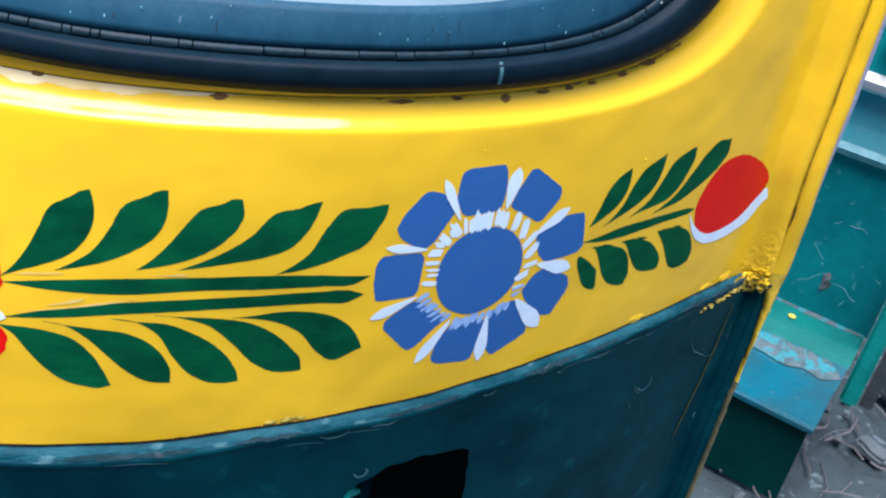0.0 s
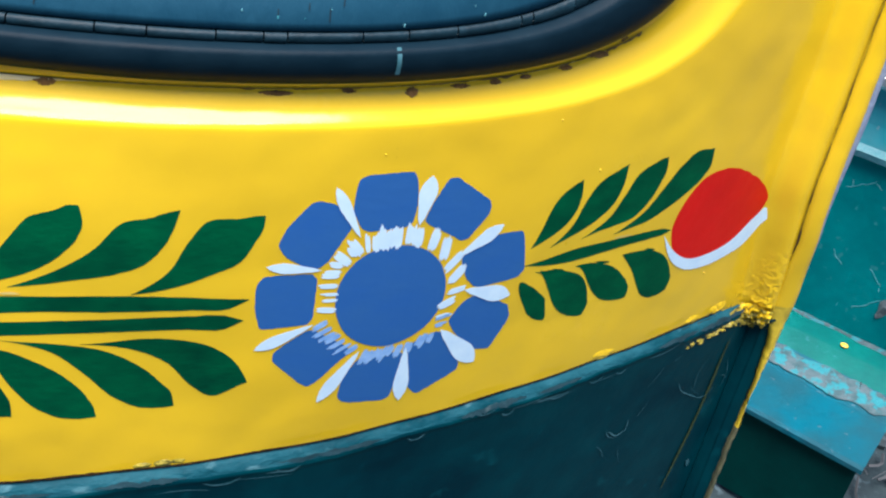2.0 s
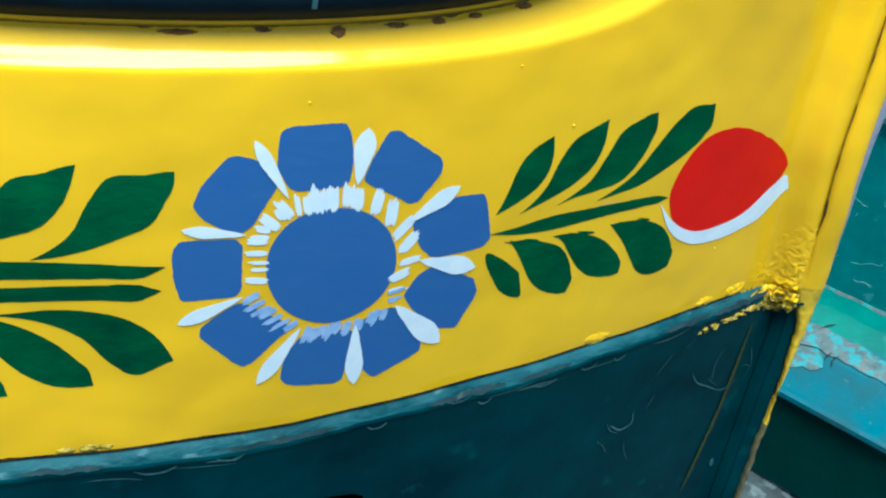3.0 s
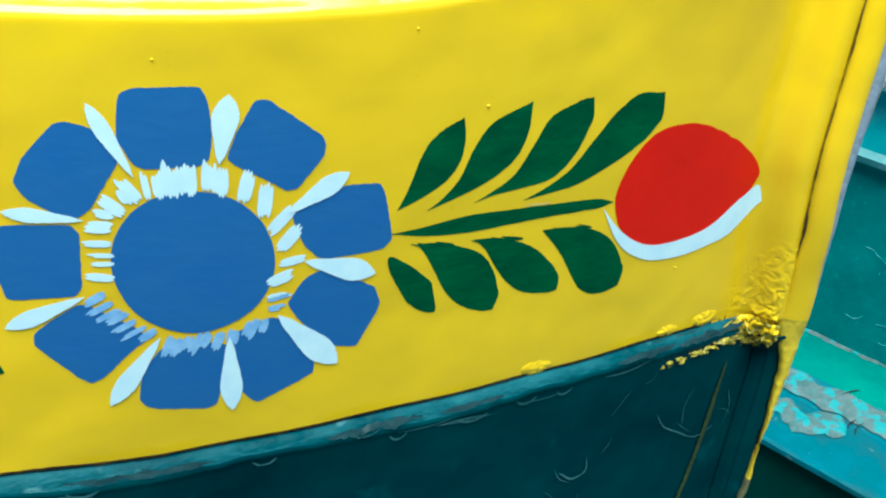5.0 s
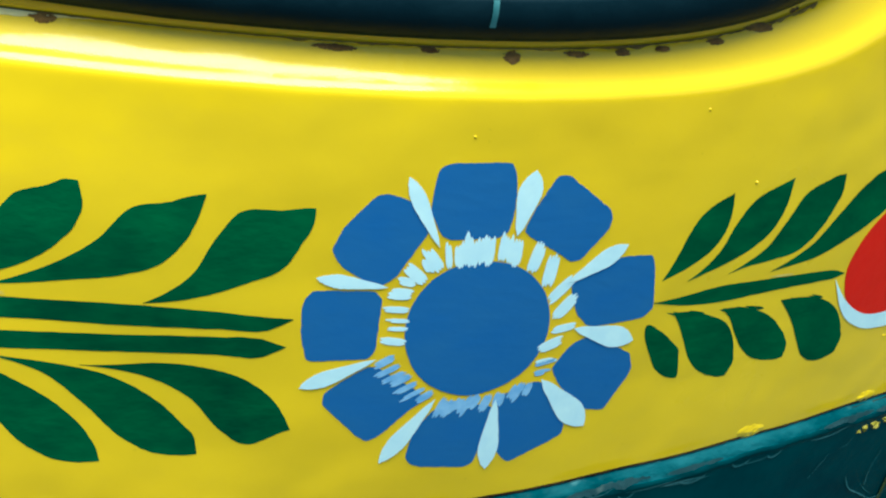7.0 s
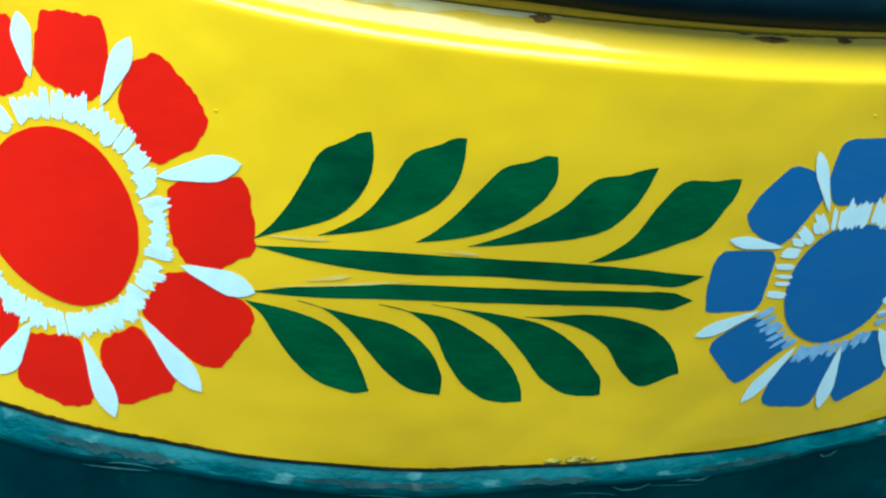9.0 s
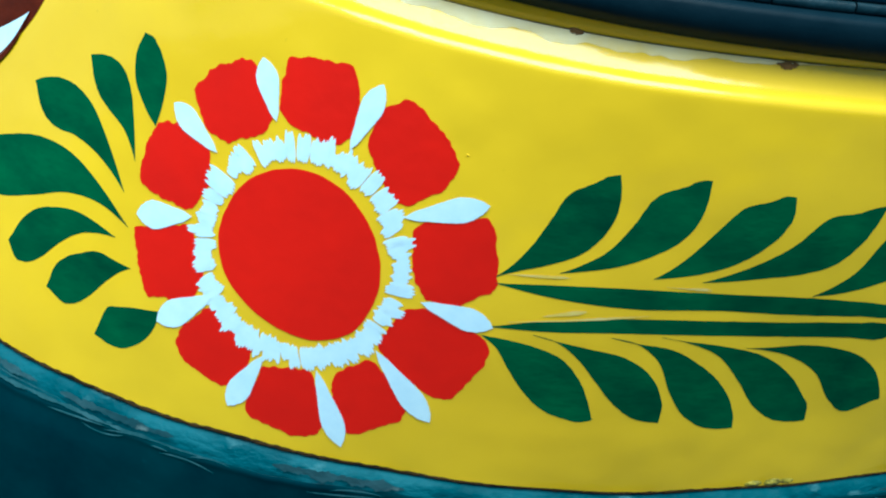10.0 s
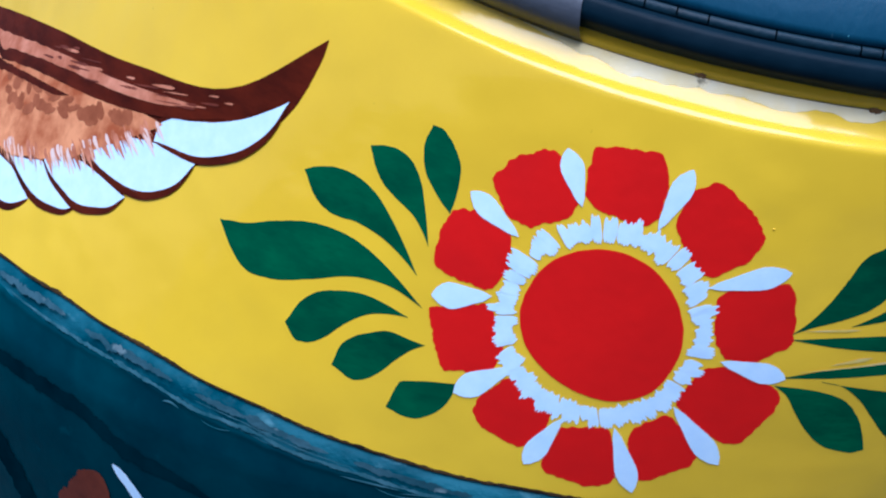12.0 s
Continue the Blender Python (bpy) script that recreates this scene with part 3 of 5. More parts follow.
def dabs(centre, inner, outer, count, mat, parent, width, seed):
    """A close ring of split, slightly slanting dabs round a flower's middle."""
    rng = random.Random(seed)
    for i in range(count):
        a = 2 * math.pi * (i + rng.uniform(-0.3, 0.3)) / count
        r0, r1 = inner + rng.uniform(-1.2, 1.8), outer + rng.uniform(-2.6, 1.8)
        lean = rng.uniform(-0.02, 0.08)
        b = (centre[0] + r0 * math.cos(a), centre[1] + r0 * math.sin(a))
        e = (centre[0] + r1 * math.cos(a + lean), centre[1] + r1 * math.sin(a + lean))
        tuft(b, e, width * rng.uniform(0.75, 1.2), mat, parent)


def tuft(base, tip, width, mat, parent):
    """One dab of a split brush: a body with two or three bristle ends of uneven length."""
    rng = random.Random(int(abs(base[0] * 31 + tip[1] * 17)))
    b, t = np.array(base), np.array(tip)
    ex = (t - b) / np.linalg.norm(t - b)
    ey = np.array([-ex[1], ex[0]])
    count = max(2, round(width / 1.5))
    w = 0.68 * width / count
    for n in range(count):
        q = ((n + 0.5) / count - 0.5) * width * 0.86
        u, e = b + ey * q * 0.92 + ex * rng.uniform(-0.6, 1.0), t + ey * q * 1.05 - ex * rng.uniform(-0.6, 2.4)
        stroke("stamen", tuple(u), tuple(e), (0.75 * w, w, w, 0.95 * w, 0.72 * w, 0.35 * w), (-0.75 * w, -w, -w, -0.95 * w, -0.72 * w, -0.35 * w), mat, parent, off=0.00030 + 0.00003 * (n % 4), fray=0.25, fine=(12, 3))


# the blue flower
blue_flower = dab("painted_flower", (84.8, 9), (30.5, 29.8, 29.7, 29.9, 30.2, 31.5, 32, 31.2, 30, 29.4, 29.7, 30.1, 31.2, 31.2, 31.6, 31.2), BLUE, rickshaw, "blue painted flower with white strokes", off=0.0003, fray=0.25)
dab("petal", (74.3, 64.3), (15.6, 15.6, 16.4, 17.5, 18.7, 16.4, 15, 14.5, 14.8, 15.9, 18.2, 19.6, 17.8, 16.6, 16.2, 16.7, 16.1, 16.3, 17.3, 16.7, 15.3, 14.8, 15.1, 16.2, 18.5, 19.2, 17.3, 16.3), BLUE, blue_flower)
dab("petal", (115, 56.1), (18.4, 17.2, 14.5, 13.2, 12.6, 12.7, 13.5, 15.1, 18.4, 20.1, 17.7, 16.5, 16.2, 16.5, 17.1, 18.8, 16, 14.1, 13.1, 12.9, 13.4, 14.8, 18.2, 18.8, 17.3, 16.7, 17.1, 18.3), BLUE, blue_flower)
dab("petal", (144.7, 22.4), (17.9, 17.4, 17.7, 19, 20.4, 17.8, 16.6, 16.3, 15.7, 15.3, 15.8, 17, 19, 23, 20.8, 19.5, 18.9, 18.1, 18.2, 16.8, 15.3, 14.7, 14.8, 15.8, 17.8, 20.9, 21.9, 19.5), BLUE, blue_flower)
dab("petal", (142.6, -17.3), (19.2, 18.1, 17.9, 15.8, 14.8, 14.6, 15.2, 16.7, 19.6, 20.2, 20.8, 20.5, 20.3, 21.1, 18, 16.3, 14.8, 14, 13.9, 14.6, 16.2, 19.1, 20.4, 23, 19.9, 18.4, 18, 18.5), BLUE, blue_flower)
dab("petal", (114.4, -39.7), (16.5, 14.8, 14.1, 14.2, 15, 16.8, 20.2, 20.8, 19.5, 19.3, 20, 21.5, 17.5, 15.4, 14.4, 14.2, 14.7, 16.1, 18.2, 19.5, 22, 19.2, 17.7, 17.2, 17.6, 19, 21.1, 19.6), BLUE, blue_flower)
dab("petal", (80.3, -44.1), (15, 15.9, 17.9, 21.6, 20.1, 17.5, 16.2, 15.9, 16.4, 17.8, 16.8, 15.9, 15.8, 16.6, 16.8, 17.8, 20, 19.9, 18.1, 16.3, 15.6, 15.6, 16.5, 18.5, 19.6, 16.9, 15.6, 14.9), BLUE, blue_flower)
dab("petal", (44.4, -23.3), (21.4, 18.9, 16, 14.6, 14, 14.2, 15.1, 17.1, 16.8, 15.9, 15.7, 16.4, 17.6, 19.5, 19, 16.1, 14.6, 14, 14.1, 15, 16.8, 18.9, 17.6, 15.7, 14.8, 14.7, 15.4, 17), BLUE, blue_flower)
dab("petal", (29.2, 12.8), (14.1, 14.5, 15.7, 18.1, 18.4, 16.1, 14.9, 14.6, 15.1, 16.4, 18.7, 17.9, 16.5, 15, 14.5, 14.7, 15.3, 16.5, 18.9, 16.9, 15.5, 14.9, 15.2, 16.3, 18.5, 17.9, 15.6, 14.4), BLUE, blue_flower)
dab("petal", (40.6, 48.7), (15.2, 17.6, 16.7, 16.6, 17.5, 17.4, 17.1, 17.8, 17.1, 14.9, 13.9, 13.6, 14, 14.9, 15.8, 17.7, 17, 16.9, 16.1, 16, 16.9, 18.8, 17.7, 16.2, 14.3, 13.5, 13.3, 13.8), BLUE, blue_flower)
teardrop("white_petal", (63, 46), (47.6, 73.6), 5.9, WHITE, blue_flower)
teardrop("white_petal", (93.4, 50.2), (96.2, 76.8), 10.0, WHITE, blue_flower)
teardrop("white_petal", (119.6, 28.6), (144, 44.5), 8.5, WHITE, blue_flower)
teardrop("white_petal", (127.6, 6.7), (158.7, -2.3), 10.5, WHITE, blue_flower)
teardrop("white_petal", (117.5, -17.6), (144.3, -46.1), 12.0, WHITE, blue_flower)
teardrop("white_petal", (98, -25.9), (99.1, -63.7), 9.2, WHITE, blue_flower)
teardrop("white_petal", (71, -23.2), (50.8, -54.5), 8.2, WHITE, blue_flower)
teardrop("white_petal", (44.1, -2.5), (15.2, -15.2), 7.1, WHITE, blue_flower)
teardrop("white_petal", (45.3, 29.4), (18.2, 33.2), 5.8, WHITE, blue_flower)
tuft((72.2, 37.3), (70.6, 48.9), 4, WHITE, blue_flower)
tuft((75.3, 37.4), (74.2, 52.1), 3.7, WHITE, blue_flower)
tuft((77.8, 37), (77.7, 50.1), 2.7, WHITE, blue_flower)
tuft((80.7, 38.6), (80.2, 51.3), 3, WHITE, blue_flower)
tuft((83.8, 37.7), (83.1, 51.3), 3.8, WHITE, blue_flower)
tuft((88.7, 39.6), (89, 52), 3.8, WHITE, blue_flower)
tuft((92.1, 38.8), (91.2, 50.3), 2.7, WHITE, blue_flower)
tuft((95, 36.8), (94.8, 49.5), 4.1, WHITE, blue_flower)
tuft((102.3, 34), (104.9, 47.1), 5.7, WHITE, blue_flower)
tuft((110.6, 27.8), (111.5, 42), 5.9, WHITE, blue_flower)
tuft((112.8, 20.3), (123.1, 32), 5.1, WHITE, blue_flower)
tuft((117.1, 12.4), (125.6, 23), 6.1, WHITE, blue_flower)
tuft((117.3, 6.3), (128.3, 8.3), 3.5, WHITE, blue_flower)
tuft((112.8, -2.7), (123.7, 2), 5.1, WHITE, blue_flower)
tuft((112.9, -9.1), (123.4, -7.8), 2.7, WHITE, blue_flower)
tuft((59.6, 31.2), (50.5, 38.8), 4.7, WHITE, blue_flower)
tuft((56.1, 31), (47.6, 32.6), 3.3, WHITE, blue_flower)
tuft((55.3, 26.2), (45, 26.9), 4.9, WHITE, blue_flower)
tuft((55.1, 19.4), (44.5, 20.1), 2.6, WHITE, blue_flower)
tuft((55.3, 14.6), (46, 15), 1.8, WHITE, blue_flower)
tuft((55.2, 11), (45.2, 11.5), 1.8, WHITE, blue_flower)
tuft((55.9, 4.7), (44.9, 6.4), 3.1, WHITE, blue_flower)
tuft((65.1, 36.2), (57.7, 45.7), 4.5, WHITE, blue_flower)
tuft((61.5, 35.2), (57, 42.7), 3.3, WHITE, blue_flower)
tuft((68.2, 37), (65.9, 49.1), 2.4, WHITE, blue_flower)
tuft((112.3, -10.5), (123.7, -8), 1.9, WHITE_THIN, blue_flower)
tuft((113.8, -14.4), (120.7, -13.6), 2.8, WHITE_THIN, blue_flower)
tuft((112.7, -18.8), (110.5, -27.3), 3.2, WHITE_THIN, blue_flower)
tuft((109.7, -17.7), (104.5, -29.4), 3.4, WHITE_THIN, blue_flower)
tuft((106.6, -19), (103.4, -26.4), 2.5, WHITE_THIN, blue_flower)
tuft((100.1, -21.8), (98.5, -30.8), 4.9, WHITE_THIN, blue_flower)
tuft((94.9, -22.9), (91.6, -32.5), 4.1, WHITE_THIN, blue_flower)
tuft((90.3, -22.7), (85.8, -31.7), 3.6, WHITE_THIN, blue_flower)
tuft((87.3, -22.8), (82.5, -32.7), 3, WHITE_THIN, blue_flower)
tuft((82.6, -23.9), (80.5, -31.4), 3.8, WHITE_THIN, blue_flower)
tuft((79.6, -24.1), (75.8, -33.1), 4.3, WHITE_THIN, blue_flower)
tuft((75.8, -23.2), (72.3, -33.1), 4.1, WHITE_THIN, blue_flower)
tuft((69.7, -19.3), (62.1, -24.5), 3.2, WHITE_THIN, blue_flower)
tuft((66.2, -17.3), (56.3, -22.7), 2.1, WHITE_THIN, blue_flower)
tuft((62.9, -14), (53.3, -19.5), 2.6, WHITE_THIN, blue_flower)
tuft((60, -10.2), (50.8, -15.4), 3.1, WHITE_THIN, blue_flower)
tuft((56.9, -8.6), (47.9, -13.6), 2.3, WHITE_THIN, blue_flower)
tuft((54, -5.6), (44.5, -10.9), 2.6, WHITE_THIN, blue_flower)
tuft((51.7, -1.4), (42.5, -6.9), 3.3, WHITE_THIN, blue_flower)

# the sprig and red bud beside it
bud_sprig = stroke("painted_sprig", (164.7, 15.2), (278.2, 17.7), (1.4, 4.2, 4.3, 3.8, 3.3, 1.9), (-2.5, -3.9, -2.9, -2, -1.9, -1.4), GREEN, rickshaw, "dark green painted stem with leaves")
stroke("leaf", (166, 25.9), (191.5, 64.7), (0.8, 2.8, 5.6, 6.2, 3.7, 1), (-3.6, -8.2, -11.4, -10.6, -6.4, -2.1), GREEN, bud_sprig)
stroke("leaf", (179.8, 24.5), (223.3, 69.9), (-1.1, -0.3, 5, 7.3, 3.8, 1.1), (-3.6, -8.9, -13.2, -13.8, -8.9, -2.8), GREEN, bud_sprig)
stroke("leaf", (201.8, 26.1), (254.9, 69.9), (-1.7, -2.8, 2, 7.4, 4.7, 2), (-3.6, -11.1, -18.2, -17.2, -11.7, -5.9), GREEN, bud_sprig)
stroke("leaf", (227.1, 24.6), (295.8, 69.6), (-1.5, -1.8, 3.4, 8.3, 8, 2.3), (-4.4, -10.8, -13.9, -15.1, -13.6, -8.2), GREEN, bud_sprig)
dab("leaf", (176.9, -11.2), (8.7, 7.5, 6.6, 6.1, 6, 6.3, 6.8, 8, 10.2, 13.5, 20.8, 14.7, 9.9, 7.7, 6.4, 5.8, 5.5, 5.6, 5.9, 6.6, 7.9, 9.3, 11.9, 15.2, 19.9, 14.1, 11, 9.5), GREEN, bud_sprig, soft=3, fray=0.4, swell=1.0)
stroke("leaf", (177.1, 9.1), (219.2, -30.0), (6.1, 11.3, 15.2, 14.0, 9.7, 5.4), (-1.2, -4.2, -7.7, -8.3, -5.6, -2.4), GREEN, bud_sprig)
stroke("leaf", (204.3, 8.1), (254.3, -25.3), (4.5, 8.7, 10.9, 10.1, 7.6, 4.2), (-0.8, -5.0, -8.8, -9.2, -5.8, -2.4), GREEN, bud_sprig)
stroke("leaf", (240.0, 8.1), (292.9, -29.6), (5.7, 11.9, 15.4, 14.6, 10.3, 5.8), (-1.4, -4.2, -9.0, -12.5, -9.6, -4.0), GREEN, bud_sprig)
rng = random.Random(19)
for s0, s1, v in ((178, 190, 9.0), (207, 226, 7.4), (242, 264, 7.9)):  # dry bristle ends along the leaves' tops
    for n in range(7):
        s = s0 + (s1 - s0) * (n + rng.uniform(-0.4, 0.4)) / 6
        q = rng.uniform(1.6, 4.2)
        stroke("bristle_mark", (s + 5, v - 2.2), (s - 1.3 * q, v + 0.12 * q + rng.uniform(-0.3, 0.5)), (0.6, 0.6, 0.5, 0.38, 0.25, 0.1), (-0.6, -0.6, -0.5, -0.38, -0.25, -0.1), GREEN, bud_sprig, off=0.00026, fray=0.1, fine=(8, 3))
bud = dab("painted_bud", (325.1, 19.8), (53.5, 39.8, 32.1, 30, 31.4, 35.3, 41.7, 44, 45.7, 42.4, 36.8, 32.6, 30.5, 32.2, 36.1, 44.9), RED, rickshaw, "red painted bud edged in white", fray=0.3)
stroke("white_edge", (273.1, 14.8), (385.7, 4.2), (-11.2, -20.6, -19.9, -12.4, 2.5, 7.6), (-16.8, -28.4, -29.7, -25, -17.3, -4.9), WHITE, bud, off=0.00035)

# the long sprig between the two flowers
long_sprig = stroke("painted_sprig", (-177.8, 13.7), (11.2, 15.5), (2.5, 4.8, 5.4, 4.8, 2.7, 0.8), (-2.9, -4.4, -2.7, -4, -4.4, -4.2), GREEN, rickshaw, "dark green painted double stem with leaves")
stroke("stem", (-177.7, -6.5), (9.2, 3.5), (4.8, 8.2, 8.2, 6.5, 5.2, 3.4), (0, 1.4, 1, -0.9, -2.6, -3.7), GREEN, long_sprig)
stroke("leaf", (-178.1, 16.6), (-137, 66.7), (-0.6, 0.6, 3.9, 7.3, 4, 2), (-3.7, -10.2, -15.6, -15.2, -10.6, -4), GREEN, long_sprig)
stroke("leaf", (-152.4, 22.2), (-100.3, 68.9), (-1.7, -2.5, 1.4, 6.8, 3.9, 2), (-4.6, -10.7, -14.7, -15.6, -10.7, -3.8), GREEN, long_sprig)
stroke("leaf", (-113.7, 24.4), (-63.8, 65.1), (-0.1, 1.6, 5.1, 7.8, 4.2, 2.4), (-4.2, -9.6, -13.3, -13.6, -10.7, -5.5), GREEN, long_sprig)
stroke("leaf", (-92.8, 24.7), (-21.9, 63.6), (-1.1, -1.6, 0.3, 6, 2.6, 1.4), (-3.9, -9.1, -14.7, -16.4, -10.6, -3.6), GREEN, long_sprig)
stroke("leaf", (-42.1, 20.5), (15.7, 60.4), (-0.6, 1, 8.4, 12.4, 5.4, 1.9), (-4.3, -9, -12.1, -13.9, -8.5, -4), GREEN, long_sprig)
stroke("leaf", (-179.6, -10.8), (-125, -47.3), (4.7, 10.6, 14.1, 11.6, 6.4, 1.9), (-0.1, -4.5, -8.7, -9.9, -7, -3.5), GREEN, long_sprig)
stroke("leaf", (-158.1, -7.4), (-94.8, -47.4), (3.7, 9.8, 16, 16.4, 11.5, 5.1), (3.5, 3.3, -0.7, -4.5, -4.6, -1.7), GREEN, long_sprig)
stroke("leaf", (-125.1, -4.7), (-58.4, -50.7), (4.6, 12.2, 14.5, 13.1, 8.5, 3.2), (4.6, 4.7, -3.4, -8.6, -7.4, -2.9), GREEN, long_sprig)
stroke("leaf", (-103.6, -2.7), (-22.8, -47.5), (4.6, 11.4, 16.3, 15.1, 10.2, 5.2), (4, 6.1, 0.6, -6.8, -7, -2.7), GREEN, long_sprig)
stroke("leaf", (-64.2, -6.8), (12.9, -35.5), (4.1, 11.1, 15.4, 15.8, 10.7, 3.9), (2.4, 3.6, 0.1, -10.1, -11.8, -3), GREEN, long_sprig)

# the red flower
red_flower = dab("painted_flower", (-262.3, 7.6), (36.3, 35.2, 34.9, 35.7, 36.2, 36.2, 37, 36.9, 37.5, 36.3, 34.2, 33.6, 35, 37.8, 39.3, 37.5), RED, rickshaw, "red painted flower with white strokes", off=0.0003, fray=0.5)
dab("petal", (-301, 62.9), (18.4, 15.7, 14.4, 14.4, 16.2, 17.8, 17.1, 16, 14.6, 14, 14.2, 14.9, 15.3, 16.7, 19.4, 17.4, 16.2, 15.9, 16.4, 15.7, 15.8, 15.8, 14.5, 14.1, 14.4, 15.5, 17.7, 18), RED, red_flower, fray=1.8, swell=1.04)
dab("petal", (-261.7, 73.3), (16, 16.5, 16.4, 17.2, 18.6, 16, 14.7, 14.2, 14.5, 15.2, 16.7, 19.6, 17.8, 17, 16.7, 16.7, 17.7, 16.9, 15.8, 14.5, 14, 14.3, 15.4, 17.6, 18.6, 18.4, 16.6, 15.9), RED, red_flower, fray=1.8, swell=1.04)
dab("petal", (-220.5, 60.1), (19.4, 17, 15.7, 15, 14.6, 15.1, 16.3, 18.4, 20.1, 19.1, 19.1, 18.5, 17.5, 17.4, 17.1, 16.2, 15.4, 15, 15.3, 16.6, 19.1, 19.6, 18.3, 17.3, 17.1, 17.9, 17.8, 18.5), RED, red_flower, fray=1.8, swell=1.04)
dab("petal", (-195.8, 19.9), (16.6, 16.4, 17.1, 18.6, 19.9, 22.1, 18.5, 16.7, 15.9, 16.3, 17.6, 20.3, 20, 17.8, 16.7, 16.6, 17.3, 17.9, 18.3, 19.7, 19, 18.6, 19.1, 17.8, 17.5, 18.1, 19.7, 17.6), RED, red_flower, fray=1.8, swell=1.04)
dab("petal", (-198.3, -23.2), (21.2, 22.6, 21.9, 18.7, 17.1, 16.5, 16.7, 17.8, 19, 20.1, 22.5, 21.1, 20.8, 21.5, 23.6, 21, 19, 17.2, 16.4, 16.5, 17.5, 19.1, 21.2, 22.6, 20.3, 19.3, 19.3, 20.3), RED, red_flower, fray=1.8, swell=1.04)
dab("petal", (-224.6, -51.9), (18.3, 15.8, 14.3, 13.8, 14, 14.9, 16.8, 19, 17.1, 16.3, 16.3, 17, 16, 15.2, 13.9, 13.5, 13.7, 14.7, 16.4, 18.5, 19.4, 16.4, 14.9, 14.2, 14.4, 15.2, 16.4, 16.9), RED, red_flower, fray=1.8, swell=1.04)
dab("petal", (-260.3, -61.4), (15.4, 14.7, 14.8, 15.7, 17.6, 18.9, 17, 16.1, 16, 16.9, 18, 16.1, 15.3, 15.2, 16, 17.8, 20, 18.1, 15.8, 14.7, 14.4, 14.9, 16.2, 17, 17.8, 19.6, 18, 17), RED, red_flower, fray=1.8, swell=1.04)
dab("petal", (-295.8, -43.1), (16.2, 17.4, 19.8, 17.8, 16.9, 16.9, 17.9, 17, 16.3, 16.1, 15.1, 15, 15.7, 17.2, 18.3, 19.7, 18.3, 17.9, 16.3, 15.4, 15.4, 16.1, 17.9, 17.4, 16.6, 16.6, 16.3, 15.8), RED, red_flower, fray=1.8, swell=1.04)
dab("petal", (-323.7, -11.7), (17.8, 16.4, 15.9, 16.2, 17.5, 20.1, 17, 15.3, 14.7, 14.8, 15.7, 17.6, 21.2, 17.9, 16.2, 15.5, 15.6, 16.3, 17.8, 19.7, 16.9, 15.5, 15, 15.3, 16.4, 18.1, 17.5, 17.8), RED, red_flower, fray=1.8, swell=1.04)
dab("petal", (-325.6, 30.2), (16.5, 16.7, 17.9, 18.4, 16.7, 16, 16.1, 16.2, 16.2, 17, 17.7, 16.5, 16.3, 16, 16.2, 17.2, 19.3, 19, 17.1, 15.5, 14.8, 14.8, 15.7, 17.6, 17.8, 16.8, 16.7, 17.2), RED, red_flower, fray=1.8, swell=1.04)
teardrop("white_petal", (-279.6, 60.3), (-289.6, 83.3), 10.4, WHITE, red_flower)
teardrop("white_petal", (-245.9, 56.8), (-235.9, 84.7), 9.6, WHITE, red_flower)
teardrop("white_petal", (-219.5, 34.4), (-185.5, 45.9), 10.5, WHITE, red_flower)
teardrop("white_petal", (-207, -0.5), (-175.5, -6.6), 10.7, WHITE, red_flower)
teardrop("white_petal", (-223.1, -26.7), (-195.3, -57.8), 11.1, WHITE, red_flower)
teardrop("white_petal", (-248, -42.2), (-233.1, -78.6), 10.6, WHITE, red_flower)
teardrop("white_petal", (-273.1, -41.6), (-287.5, -70.3), 10.8, WHITE, red_flower)
teardrop("white_petal", (-300.1, -20.8), (-326.4, -40), 12.3, WHITE, red_flower)
teardrop("white_petal", (-314.1, 11.3), (-342.9, 4.3), 12.2, WHITE, red_flower)
teardrop("white_petal", (-305.4, 41), (-330.1, 55.1), 10.3, WHITE, red_flower)
dabs((-262.3, 7.6), 39.8, 51.5, 54, WHITE, red_flower, 5.6, 8)
dabs((-262.3, 7.6), 40.8, 52.0, 34, WHITE, red_flower, 4.4, 9)

# the fan of leaves beyond the red flower
fan = stroke("painted_leaves", (-347, -3), (-469.2, 2.2), (-4.2, -2.8, 6.9, 15.2, 15.2, 5.5), (-9.6, -19, -19.5, -12.3, -4.4, -1.2), GREEN, rickshaw, "fan of dark green painted leaves")
stroke("leaf", (-338.7, 43.1), (-351.8, 78.2), (2.9, 5.9, 8.2, 7.5, 5, 1.4), (-3.2, -6.9, -9.6, -8.9, -6.5, -3.5), GREEN, fan)
stroke("leaf", (-347.4, 25.7), (-382.5, 61.3), (-1.3, -1.6, 1.6, 3.8, 2.7, 0.8), (-4, -9.3, -14.1, -15, -10.5, -3.8), GREEN, fan)
stroke("leaf", (-351.4, 11.2), (-418.1, 40.6), (-2, -2.9, -0.2, 6.1, 5.8, 1.7), (-5.7, -12.7, -17.7, -16.4, -10.3, -3.6), GREEN, fan)
stroke("leaf", (-353.5, -9.5), (-420.6, -31.9), (-1.8, -2.3, 1.7, 8, 9.6, 6.3), (-5.5, -11.5, -13.8, -13.2, -8.4, -2.4), GREEN, fan)
stroke("leaf", (-343.4, -20.6), (-391.5, -44.1), (0.6, 3.3, 7.6, 9.9, 8, 2.3), (-3.9, -9.8, -11, -10.6, -7.5, -2.1), GREEN, fan)
stroke("leaf", (-325.4, -35.4), (-359.9, -56.7), (4.7, 8.9, 10.5, 9.8, 6, 1.7), (-1.9, -4.9, -7.6, -9.1, -4.4, -1.3), GREEN, fan)

